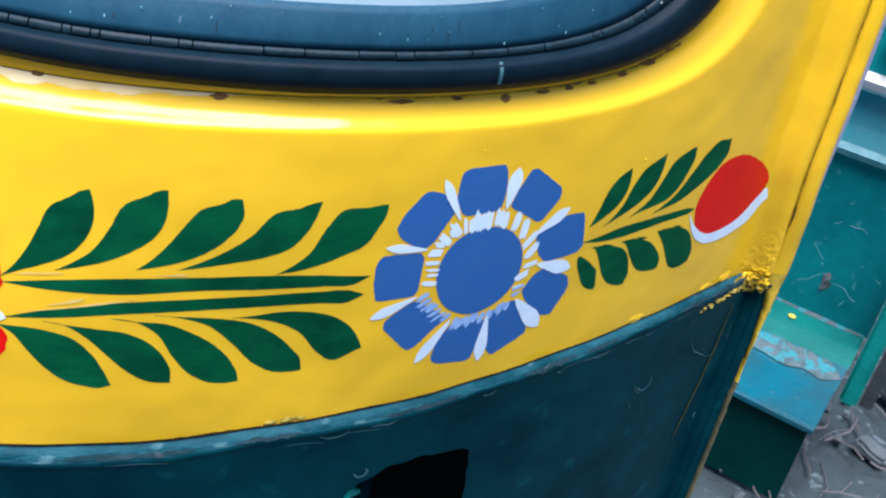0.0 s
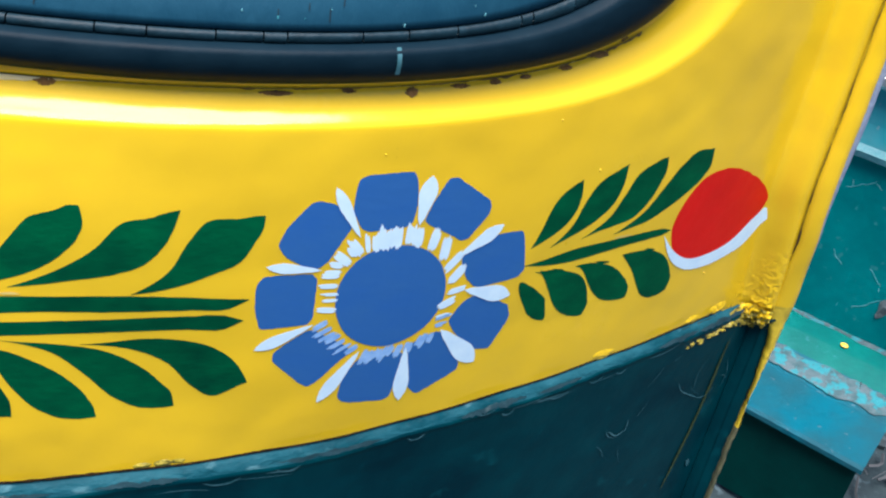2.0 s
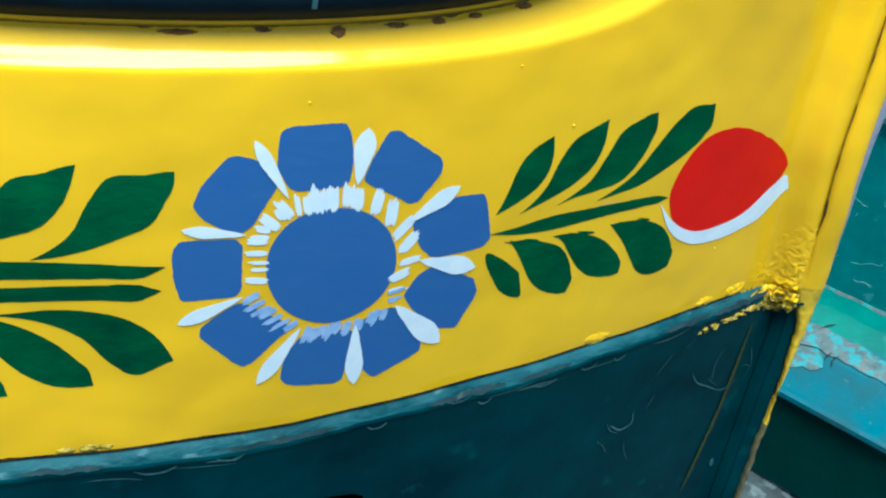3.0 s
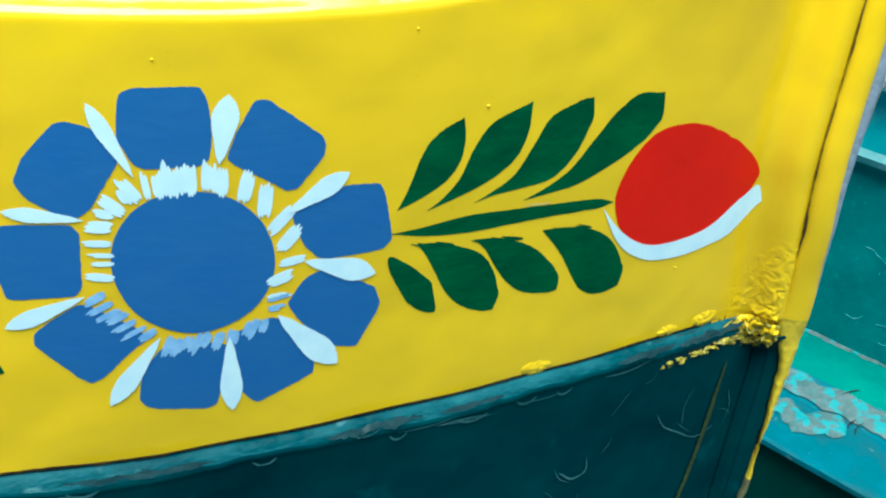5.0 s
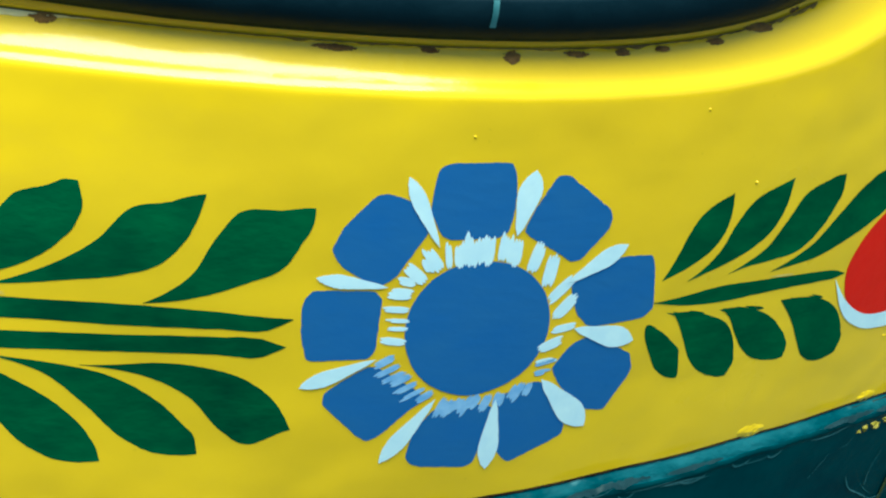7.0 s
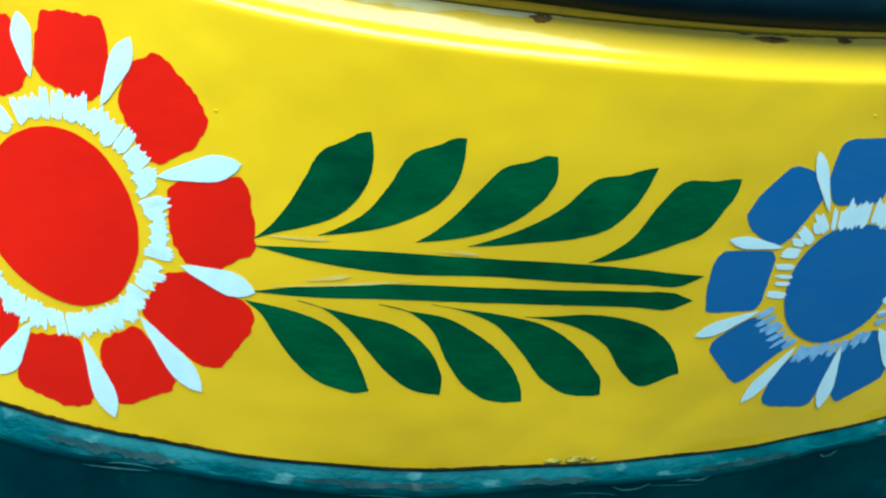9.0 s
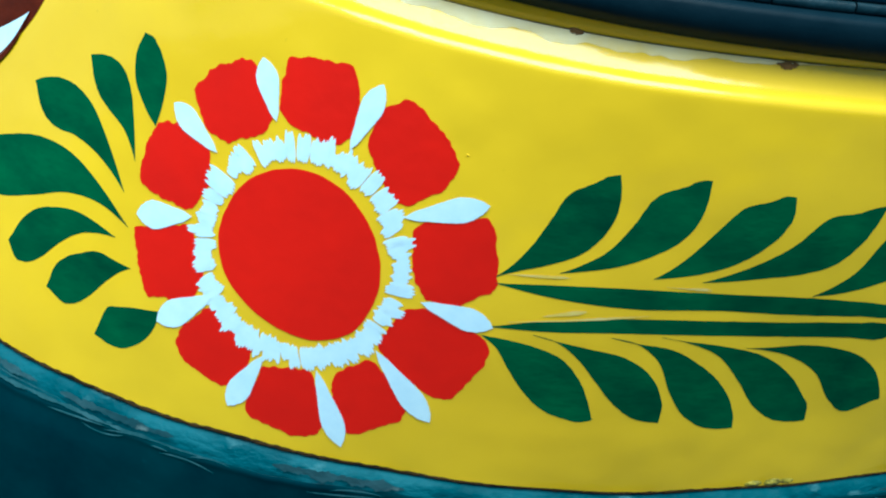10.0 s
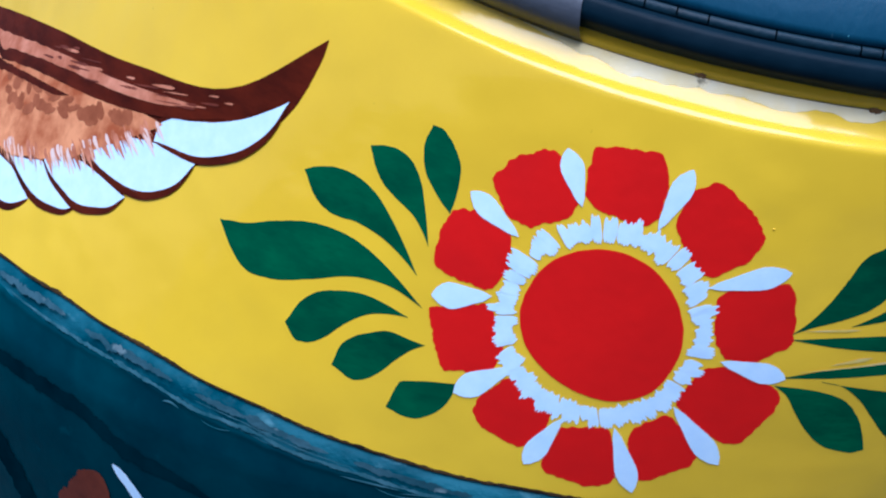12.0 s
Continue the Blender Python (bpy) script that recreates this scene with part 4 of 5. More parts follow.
# thin pale strokes paint the glints on the glossy stems
teardrop("painted_glint", (-173.2, 18.6), (-147.8, 20.8), 1.39, PALE, long_sprig, off=0.0003)
teardrop("painted_glint", (-155.9, 1.8), (-137.7, 6.5), 2.1, PALE, long_sprig, off=0.0003)
teardrop("painted_glint", (-169.4, -2.9), (-111.3, 7.3), 1.18, PALE, long_sprig, off=0.0003)
teardrop("painted_glint", (227.6, 21.9), (242.4, 21.7), 1.17, PALE, long_sprig, off=0.0003)
teardrop("painted_glint", (-102.2, 21.2), (-88.3, 21.9), 0.99, PALE, long_sprig, off=0.0003)
teardrop("painted_glint", (-107.5, 21.5), (-87.9, 21.1), 0.73, PALE, long_sprig, off=0.0003)

# the painted wing, drawn as a brown crescent with its pale lobes
crescent = stroke("painted_crescent", (-412.6, 98.7), (-894.2, -0.6), (49.2, 66.7, 79.5, 85.8, 48.7, 13.9), (23.1, 20.2, 10.2, 3.9, 1.8, 0.5), BROWN, rickshaw, "brown painted wing, drawn as a crescent with white lobes", off=0.0002)
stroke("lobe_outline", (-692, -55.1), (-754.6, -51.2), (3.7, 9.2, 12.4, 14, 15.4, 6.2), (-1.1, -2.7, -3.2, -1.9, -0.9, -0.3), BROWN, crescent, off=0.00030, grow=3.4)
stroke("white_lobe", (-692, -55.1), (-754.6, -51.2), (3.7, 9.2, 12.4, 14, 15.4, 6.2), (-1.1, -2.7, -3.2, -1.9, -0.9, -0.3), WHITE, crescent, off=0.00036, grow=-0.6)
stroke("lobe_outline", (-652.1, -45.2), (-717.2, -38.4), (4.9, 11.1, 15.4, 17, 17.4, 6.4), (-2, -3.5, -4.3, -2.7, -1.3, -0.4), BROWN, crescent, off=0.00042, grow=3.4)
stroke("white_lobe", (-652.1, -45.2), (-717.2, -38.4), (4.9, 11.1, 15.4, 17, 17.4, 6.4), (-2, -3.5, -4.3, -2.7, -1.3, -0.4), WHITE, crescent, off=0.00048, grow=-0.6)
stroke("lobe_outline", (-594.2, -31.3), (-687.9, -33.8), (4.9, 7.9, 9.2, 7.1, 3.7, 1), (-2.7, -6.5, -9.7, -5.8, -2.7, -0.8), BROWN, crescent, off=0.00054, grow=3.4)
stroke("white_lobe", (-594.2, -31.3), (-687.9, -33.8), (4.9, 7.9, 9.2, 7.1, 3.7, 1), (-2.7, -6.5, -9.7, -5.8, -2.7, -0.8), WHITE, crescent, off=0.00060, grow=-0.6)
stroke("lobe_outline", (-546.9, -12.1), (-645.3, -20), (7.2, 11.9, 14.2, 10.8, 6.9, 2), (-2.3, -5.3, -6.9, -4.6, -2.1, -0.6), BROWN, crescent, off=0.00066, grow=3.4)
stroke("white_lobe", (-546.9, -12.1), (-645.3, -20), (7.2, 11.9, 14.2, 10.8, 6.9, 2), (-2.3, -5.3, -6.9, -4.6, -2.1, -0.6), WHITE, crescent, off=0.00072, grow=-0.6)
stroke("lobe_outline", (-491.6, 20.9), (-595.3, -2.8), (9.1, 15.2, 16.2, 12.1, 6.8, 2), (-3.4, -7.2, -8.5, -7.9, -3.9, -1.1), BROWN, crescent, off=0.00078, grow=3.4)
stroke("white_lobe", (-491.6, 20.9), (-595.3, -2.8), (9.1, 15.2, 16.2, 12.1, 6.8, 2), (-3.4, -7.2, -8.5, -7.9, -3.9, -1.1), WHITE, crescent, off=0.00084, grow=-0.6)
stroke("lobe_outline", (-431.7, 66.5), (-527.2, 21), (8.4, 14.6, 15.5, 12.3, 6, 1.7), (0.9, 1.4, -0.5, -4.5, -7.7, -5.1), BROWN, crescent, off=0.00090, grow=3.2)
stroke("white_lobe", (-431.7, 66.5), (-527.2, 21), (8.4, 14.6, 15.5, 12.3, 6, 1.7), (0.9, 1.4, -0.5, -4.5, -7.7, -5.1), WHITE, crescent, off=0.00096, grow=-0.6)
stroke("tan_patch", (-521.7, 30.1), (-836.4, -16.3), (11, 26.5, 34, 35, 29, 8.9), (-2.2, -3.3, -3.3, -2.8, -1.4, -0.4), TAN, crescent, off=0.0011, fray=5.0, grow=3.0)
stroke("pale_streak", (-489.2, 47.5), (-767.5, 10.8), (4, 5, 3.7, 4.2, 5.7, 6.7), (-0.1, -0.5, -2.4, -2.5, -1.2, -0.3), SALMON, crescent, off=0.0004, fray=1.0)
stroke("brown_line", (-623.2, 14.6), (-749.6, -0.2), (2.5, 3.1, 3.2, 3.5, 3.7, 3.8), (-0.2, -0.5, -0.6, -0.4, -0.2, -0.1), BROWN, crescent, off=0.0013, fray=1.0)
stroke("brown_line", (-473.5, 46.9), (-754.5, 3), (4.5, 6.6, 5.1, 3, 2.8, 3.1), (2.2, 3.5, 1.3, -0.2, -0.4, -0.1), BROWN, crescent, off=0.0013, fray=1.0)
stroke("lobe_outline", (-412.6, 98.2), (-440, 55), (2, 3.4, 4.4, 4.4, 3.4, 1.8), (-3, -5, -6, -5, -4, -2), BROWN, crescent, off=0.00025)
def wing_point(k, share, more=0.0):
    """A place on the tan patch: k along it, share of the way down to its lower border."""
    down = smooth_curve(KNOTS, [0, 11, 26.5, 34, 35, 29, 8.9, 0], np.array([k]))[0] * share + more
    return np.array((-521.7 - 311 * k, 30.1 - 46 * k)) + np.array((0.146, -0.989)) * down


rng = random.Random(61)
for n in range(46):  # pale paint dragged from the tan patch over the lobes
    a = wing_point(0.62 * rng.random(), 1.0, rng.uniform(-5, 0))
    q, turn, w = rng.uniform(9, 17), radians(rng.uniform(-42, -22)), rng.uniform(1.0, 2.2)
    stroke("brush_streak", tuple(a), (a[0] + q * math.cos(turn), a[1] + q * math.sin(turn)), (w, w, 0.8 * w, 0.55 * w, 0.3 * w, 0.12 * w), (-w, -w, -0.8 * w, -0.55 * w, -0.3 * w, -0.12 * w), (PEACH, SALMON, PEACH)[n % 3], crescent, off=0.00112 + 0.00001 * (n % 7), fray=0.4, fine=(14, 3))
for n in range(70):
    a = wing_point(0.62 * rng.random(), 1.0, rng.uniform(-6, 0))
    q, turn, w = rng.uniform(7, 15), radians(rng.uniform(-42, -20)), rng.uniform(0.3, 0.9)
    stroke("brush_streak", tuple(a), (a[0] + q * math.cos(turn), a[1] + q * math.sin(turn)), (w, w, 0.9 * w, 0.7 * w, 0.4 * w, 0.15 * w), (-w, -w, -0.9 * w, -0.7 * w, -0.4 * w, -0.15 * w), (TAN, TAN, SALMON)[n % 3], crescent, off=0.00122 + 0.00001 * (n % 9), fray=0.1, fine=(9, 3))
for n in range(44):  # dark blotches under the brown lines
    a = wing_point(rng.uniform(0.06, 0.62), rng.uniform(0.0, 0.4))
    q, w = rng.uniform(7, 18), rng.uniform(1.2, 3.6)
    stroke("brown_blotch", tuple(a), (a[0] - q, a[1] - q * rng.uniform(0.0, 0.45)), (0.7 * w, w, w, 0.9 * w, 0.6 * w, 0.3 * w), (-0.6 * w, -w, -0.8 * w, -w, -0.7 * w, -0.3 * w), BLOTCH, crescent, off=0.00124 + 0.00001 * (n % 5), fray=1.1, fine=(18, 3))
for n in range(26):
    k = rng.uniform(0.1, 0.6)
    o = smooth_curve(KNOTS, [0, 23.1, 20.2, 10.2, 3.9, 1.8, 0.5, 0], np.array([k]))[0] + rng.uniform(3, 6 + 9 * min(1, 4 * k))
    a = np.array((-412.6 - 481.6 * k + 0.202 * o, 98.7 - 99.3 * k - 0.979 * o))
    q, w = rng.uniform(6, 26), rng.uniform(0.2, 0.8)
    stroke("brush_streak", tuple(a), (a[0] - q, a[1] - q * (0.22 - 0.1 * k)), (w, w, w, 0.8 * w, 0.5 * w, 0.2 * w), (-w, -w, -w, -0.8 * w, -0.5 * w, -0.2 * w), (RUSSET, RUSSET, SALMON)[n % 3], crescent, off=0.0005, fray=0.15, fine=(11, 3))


# ---- scratches, drips and marks on the teal sheet ----
def teal_mark(name, base, tip, width, mat, label="", bend=0.0, off=0.0062):
    w = width / 2
    a = [bend * k * (1 - k) * 4 + q * w for k, q in zip((0.12, 0.3, 0.5, 0.7, 0.86, 0.96), (0.6, 0.9, 1, 0.9, 0.7, 0.4))]
    b = [bend * k * (1 - k) * 4 - q * w for k, q in zip((0.12, 0.3, 0.5, 0.7, 0.86, 0.96), (0.6, 0.9, 1, 0.9, 0.7, 0.4))]
    return stroke(name, base, tip, a, b, mat, lower, label, off=off, fray=min(0.8, 0.2 * width))


def trail(name, points, width, mat, label="", off=0.0064, seed=1, ragged=0.3, taper=True):
    """A ribbon of paint, dirt or bare metal along a line of lengths and heights, uneven in width."""
    p = np.array(points, float)
    d = np.concatenate([[0], np.cumsum(np.hypot(*np.diff(p, axis=0).T))])
    n = max(12, int(d[-1] / 1.2))
    at = np.linspace(0, d[-1], n)
    k = d / d[-1]
    S, V = smooth_curve(k, p[:, 0], at / d[-1]), smooth_curve(k, p[:, 1], at / d[-1])
    ex = np.stack([np.gradient(S), np.gradient(V)])
    ex /= np.hypot(*ex)
    half = np.array([[width / 2 * (1 + ragged * (noise.noise((q * 0.11, seed, e)) * 1.6 + noise.noise((q * 0.45, seed, e)))) for q in at] for e in (0.0, 9.0)])
    if taper:
        half *= np.sqrt(np.clip(np.minimum(at, d[-1] - at) / (0.22 * d[-1]), 0.02, 1))
    half = np.maximum(half, 0.08)
    w = np.stack([half[0], 0.3 * half[0], -0.3 * half[1], -half[1]])
    return lay(name, S - ex[1] * w, V + ex[0] * w, mat, lower, off, label)


trail("paint_drip", [(388.8, -96), (387.4, -120), (386.5, -142), (383, -175), (377, -210), (371, -240)], 3.8, OLIVE, "olive drip of old paint", seed=3, ragged=0.25)
trail("scratch", [(340.6, -120.8), (346.6, -129.3), (361.7, -139.1), (383.4, -147.9), (393.2, -143.3)], 1.0, SCRATCH_GLINT, seed=4, ragged=0.6)
trail("scratch", [(275.1, -142), (286.2, -149.0), (293.6, -146.7), (293.1, -136.4)], 1.3, SCRATCH_GLINT, seed=5, ragged=0.6)
trail("scratch", [(272, -139), (276, -146), (284, -151.5)], 0.6, SCRATCH_GLINT, seed=6, ragged=0.6)
trail("bare_spot", [(396.5, -218.5), (398.1, -222.4), (399.5, -227)], 4.0, SCRATCH_GLINT, "pale spot of bare metal", seed=7)
trail("scratch", [(398, -118), (404, -133), (402, -147)], 0.7, SCRATCH_GLINT, seed=8, ragged=0.6)
trail("scratch", [(366, -108), (362, -122), (364, -134)], 0.5, SCRATCH_GLINT, seed=9, ragged=0.6)
trail("chipped_rim", [(18.5, -135), (23.2, -140), (28.4, -137), (27, -132.5)], 1.3, SCRATCH_GLINT, seed=11, ragged=0.5)
def below_edge(s, drop):
    """A height, from 1.15 m in millimetres, so far under the yellow sheet's lower edge."""
    return (float(edge_height(s / 1000)) - 1.15) * 1000 - drop


# pale crescents paint the highlights on the rims of paint sags
for a, drop, q in ((74, 2.5, 13), (106, 9, 11), (150, 5, 16), (-8, 10, 20), (30, 9.5, 14), (205, 11.5, 17), (238, 10.5, 12), (262, 11, 10), (170, 12, 9)):
    b = below_edge(a, drop)
    trail("sag_glint", [(a, b), (a + 0.3 * q, b - 2.6), (a + 0.7 * q, b - 2.2), (a + q, b + 0.6)], 1.15, SCRATCH_GLINT, seed=a, ragged=0.6)
LIP_DUST = material("lilac_grey_dust", (0.04, 0.11, 0.135), (0.008, 0.06, 0.08), 40, 0.3, 0.7, bump=0.0012, bump_scale=150, fine=((0.13, 0.2, 0.21), 80, 0.62))
for n, (a, q, wide) in enumerate(((300, 40, 4.5), (342, 52, 5.5), (140, 46, 4.5), (196, 34, 3.5), (30, 60, 3.4), (-60, 44, 3.4), (-150, 70, 3.8), (-262, 60, 4.4), (-372, 62, 3.6), (-470, 84, 3.6), (-560, 74, 3.8), (-660, 80, 3.8))):
    drop = 4.2 + 1.6 * min(1.0, max(0.0, -a / 400))
    trail("dusty_scuff", [(a + k * q, below_edge(a + k * q, drop - 0.5 * k)) for k in (0, 0.2, 0.4, 0.6, 0.8, 1)], wide, LIP_DUST, off=0.0067, seed=40 + n, ragged=0.8)
trail("worn_line", [(s, below_edge(s, drop)) for s, drop in ((-640, 11), (-600, 13), (-560, 12.2), (-501, 12.6), (-466, 13.4), (-446, 12), (-431, 11.6), (-411, 12.4), (-387, 11.6), (-367, 11), (-350, 11.4), (-320, 10.6), (-292, 12))], 2.0, SCRATCH_GLINT, "pale worn line along the lip", seed=12, ragged=0.75)
trail("worn_line", [(s, below_edge(s, 9)) for s in (-470, -440, -402, -372)], 0.6, SCRATCH_GLINT, seed=13, ragged=0.75)
trail("stain", [(-690, -129), (-654.8, -126.3), (-597.4, -123.8), (-554.0, -124.7), (-528.5, -133.1), (-479.5, -137.1), (-455, -141)], 11, STAIN, "dark smear of dirt", off=0.0061, seed=14, ragged=0.25)
trail("brown_mark", [(-590, -224), (-570, -200), (-556, -183), (-545, -163)], 33, RUSSET, "brown painted mark", off=0.0062, seed=15, ragged=0.12)
trail("white_mark", [(-533, -148.7), (-524, -154.4), (-513.1, -163.6), (-500, -180)], 8.5, WHITE, "white painted stroke", off=0.0066, seed=16, ragged=0.12)
trail("stain", [(-700, -186), (-669.5, -200), (-645, -219), (-626, -245)], 28, STAIN, "", off=0.0061, seed=17, ragged=0.2, taper=False)
rng = random.Random(91)
for n in range(26):
    if n < 7:  # wisps near the corner
        s, v, q = rng.uniform(255, 395), rng.uniform(-165, -92), rng.uniform(6, 22)
    else:  # scuffs hugging the lip
        s, q = rng.uniform(-560, 360), rng.uniform(8, 34)
        v = below_edge(s, 9.5 + 4 * min(1, max(0, -s / 400)) + rng.uniform(0, 5))
    a = rng.uniform(-1.3, 1.3) if n < 7 else rng.uniform(-0.12, 0.12)
    teal_mark("scuff", (s, v), (s + q * math.cos(a), v + q * math.sin(a)), rng.uniform(0.2, 0.5) if n < 7 else rng.uniform(0.4, 1.2), SCRATCH_GLINT, "", rng.uniform(-2, 2), 0.0064)
rng = random.Random(61)


# ---- rough yellow filler in the corner ----
def build_crevice_shade():
    """A near-black crust that paints crevice shade along the lip in the corner, high where the noise is high and fading
    out at its rim.
    """
    cols, rows, grain = 200, 40, 150.0
    a, b = np.meshgrid(np.linspace(0, 1, cols), np.linspace(0, 1, rows))
    S, V = 0.319 + 0.102 * a, 1.066 + 0.013 * b
    h = np.zeros(S.shape)
    for i in range(rows):
        for j in range(cols):
            p = Vector((S[i, j] * grain, V[i, j] * grain, 41))
            h[i, j] = noise.noise(p) + 0.4 * noise.noise(p * 2.3) + 0.12 * noise.noise(p * 5.1)
    rim = np.clip(4 * np.minimum(a, np.minimum(b, 1 - b)), 0, 1)
    h = (0.8 * h + 0.3) * rim - 0.3 * (1 - rim)
    keep = h > -0.1
    P = skin(S, V, 0.0012 + 0.0016 * np.maximum(h, -0.15), False)
    faces = grid_faces(rows, cols, lambda i, j: keep[i, j] or keep[i + 1, j] or keep[i, j + 1] or keep[i + 1, j + 1])
    under(mesh_object("crevice_shade", P.reshape(-1, 3), faces, EDGE_SHADE_DIRT), cowl)


build_crevice_shade()


def rubble(name, s0, s1, v0, v1, height, grain, mat, parent, off, seed, dense, n=(150, 110), label="", broken=0.6, step=False, bare=0.0, crumbs=1.0):
    """Rough sagging filler: a sheet of broken lumps, as high as dense(s, v) allows, sinking out of sight where that is nothing."""
    cols, rows = n
    S, V = np.meshgrid(np.linspace(s0, s1, cols), np.linspace(v0, v1, rows))
    o = np.zeros(S.shape)
    for i in range(rows):
        for j in range(cols):
            p = Vector((S[i, j] * grain, V[i, j] * grain * 1.25, seed))
            p += 0.8 * Vector((noise.noise(p * 0.7), noise.noise(p * 0.7 + Vector((5, 5, 5))), 0))
            lump = 0.35 - abs(noise.noise(p)) * broken + 0.9 * noise.noise(p * 1.3 + Vector((3, 1, 4))) + 0.5 * noise.noise(p * 2.6) + crumbs * (0.26 * noise.noise(p * 5.3) + 0.1 * noise.noise(p * 11))
            k = dense(S[i, j], V[i, j])
            k = k if k + 0.5 * noise.noise(p * 1.7) > bare else 0.0
            o[i, j] = off - 0.0004 + (0.0004 + height * max(0.0, 0.4 + 0.75 * lump)) * k if k > 0 else off - 0.0004
    P = skin(S / 1000, 1.15 + V / 1000, o, step)
    keep = o > off - 0.00039
    return under(mesh_object(name, P.reshape(-1, 3), grid_faces(rows, cols, lambda i, j: keep[i, j] or keep[i + 1, j] or keep[i, j + 1] or keep[i + 1, j + 1]), mat), parent, label)


def bump_at(cs, cv, rs, rv, power=2.0):
    return lambda a, b: max(0.0, 1 - (abs((a - cs) / rs) ** power + abs((b - cv) / rv) ** power)) ** 0.7


def corner_coat(a, b):
    """Dense in the corner, thinning upwards and away from the flange."""
    return max(0.0, min(1.0, (a - 372) / 46)) ** 1.3 * max(0.0, 1 - max(0.0, b + 66) / 62) ** 1.2 * (1.0 if b > -73 else max(0.0, (b + 78) / 5))


rubble("filler", 370, 423, -79, -2, 0.0014, 0.15, YELLOW, cowl, 0.0003, 3.0, corner_coat, (150, 200), "rough sagging yellow paint in the corner", crumbs=0.35)
rubble("filler_lump", 376, 426, -94, -63, 0.0060, 0.17, CAULK, cowl, 0.0036, 8.0, bump_at(413, -78.5, 36, 13), (210, 140), "dirty lumpy yellow filler with crevice shade in its colour", 1.6)
rubble("filler_lump", 386, 425, -86, -64, 0.0056, 0.21, YELLOW, cowl, 0.0036, 12.0, bump_at(411, -73.5, 24, 8.5), (170, 100), broken=1.4)
rubble("filler_smear", 328, 400, -94, -74, 0.0036, 0.2, CAULK, cowl, 0.0046, 21.0, lambda a, b: max(0.0, 1 - ((b + 80.2 + (396 - a) * 0.115) / (4.6 - (396 - a) * 0.026)) ** 2) ** 0.7 * max(0.0, min(1.0, (a - 330) / 9)) * max(0.0, 0.75 + 0.6 * noise.noise((a * 0.12, 2.0, 1.0))), (260, 80), "yellow filler smeared along the lip")
for a, up, wide, tall, high, seed, mat in ((251, 2.4, 10, 4.6, 0.0010, 4, YELLOW), (-37, 1.6, 5, 2.2, 0.0009, 6, CAULK), (-27, 2.0, 5, 2.6, 0.0011, 11, CAULK), (-20, 2.4, 4.5, 1.8, 0.0009, 12, CAULK), (338, 2.0, 9, 4.0, 0.0010, 7, YELLOW), (366, 3.0, 11, 5.0, 0.0014, 10, YELLOW)):
    b = below_edge(a, -up)
    rubble("filler", a - wide, a + wide, b - tall, b + tall, high, 0.15, mat, cowl, 0.0001, seed, bump_at(a, b, wide, tall), (80, 40), crumbs=0.25)
# rust creeping out along the shelf round the window
for n, (a, b, wide, tall) in enumerate(((188, 131, 9, 2.4), (203, 139.5, 4, 3), (168, 125, 5, 1.6), (144.5, 121.5, 4, 1.4), (127, 119.6, 4, 1.6), (107.5, 118.2, 6, 1.4), (82, 115.9, 4, 2.6), (51, 116.6, 4, 1.2), (17, 115.4, 9, 1.3), (-79, 115.6, 5.5, 2.2), (-165.2, 117.6, 4, 2.4), (-239.8, 122.3, 3.4, 2))):
    rubble("rust_patch", a - wide, a + wide, b - tall, b + tall, 0.0004, 0.55, RUST_SPOT, cowl, 0.0005, 30 + n, bump_at(a, b, wide, tall), (70, 34), step=True, bare=0.52)


def nib(s, v, r):
    """A speck of dirt under the paint."""
    bm = bmesh.new()
    bmesh.ops.create_icosphere(bm, subdivisions=2, radius=r, matrix=Matrix.Translation(skin(s, v, 0.0)) @ Matrix.Diagonal((1.2, 0.6, 0.9, 1)))
    return part("paint_nib", bm, YELLOW, cowl, smooth=True)


for s, v, r in ((0.2017, 1.2190, 0.0008), (0.3310, 1.1233, 0.0007), (0.1667, 1.2507, 0.0006), (0.0697, 1.2389, 0.0006), (-0.1979, 1.2145, 0.0006), (-0.5562, 1.1363, 0.0005)):
    nib(s, v, r)
rng = random.Random(31)


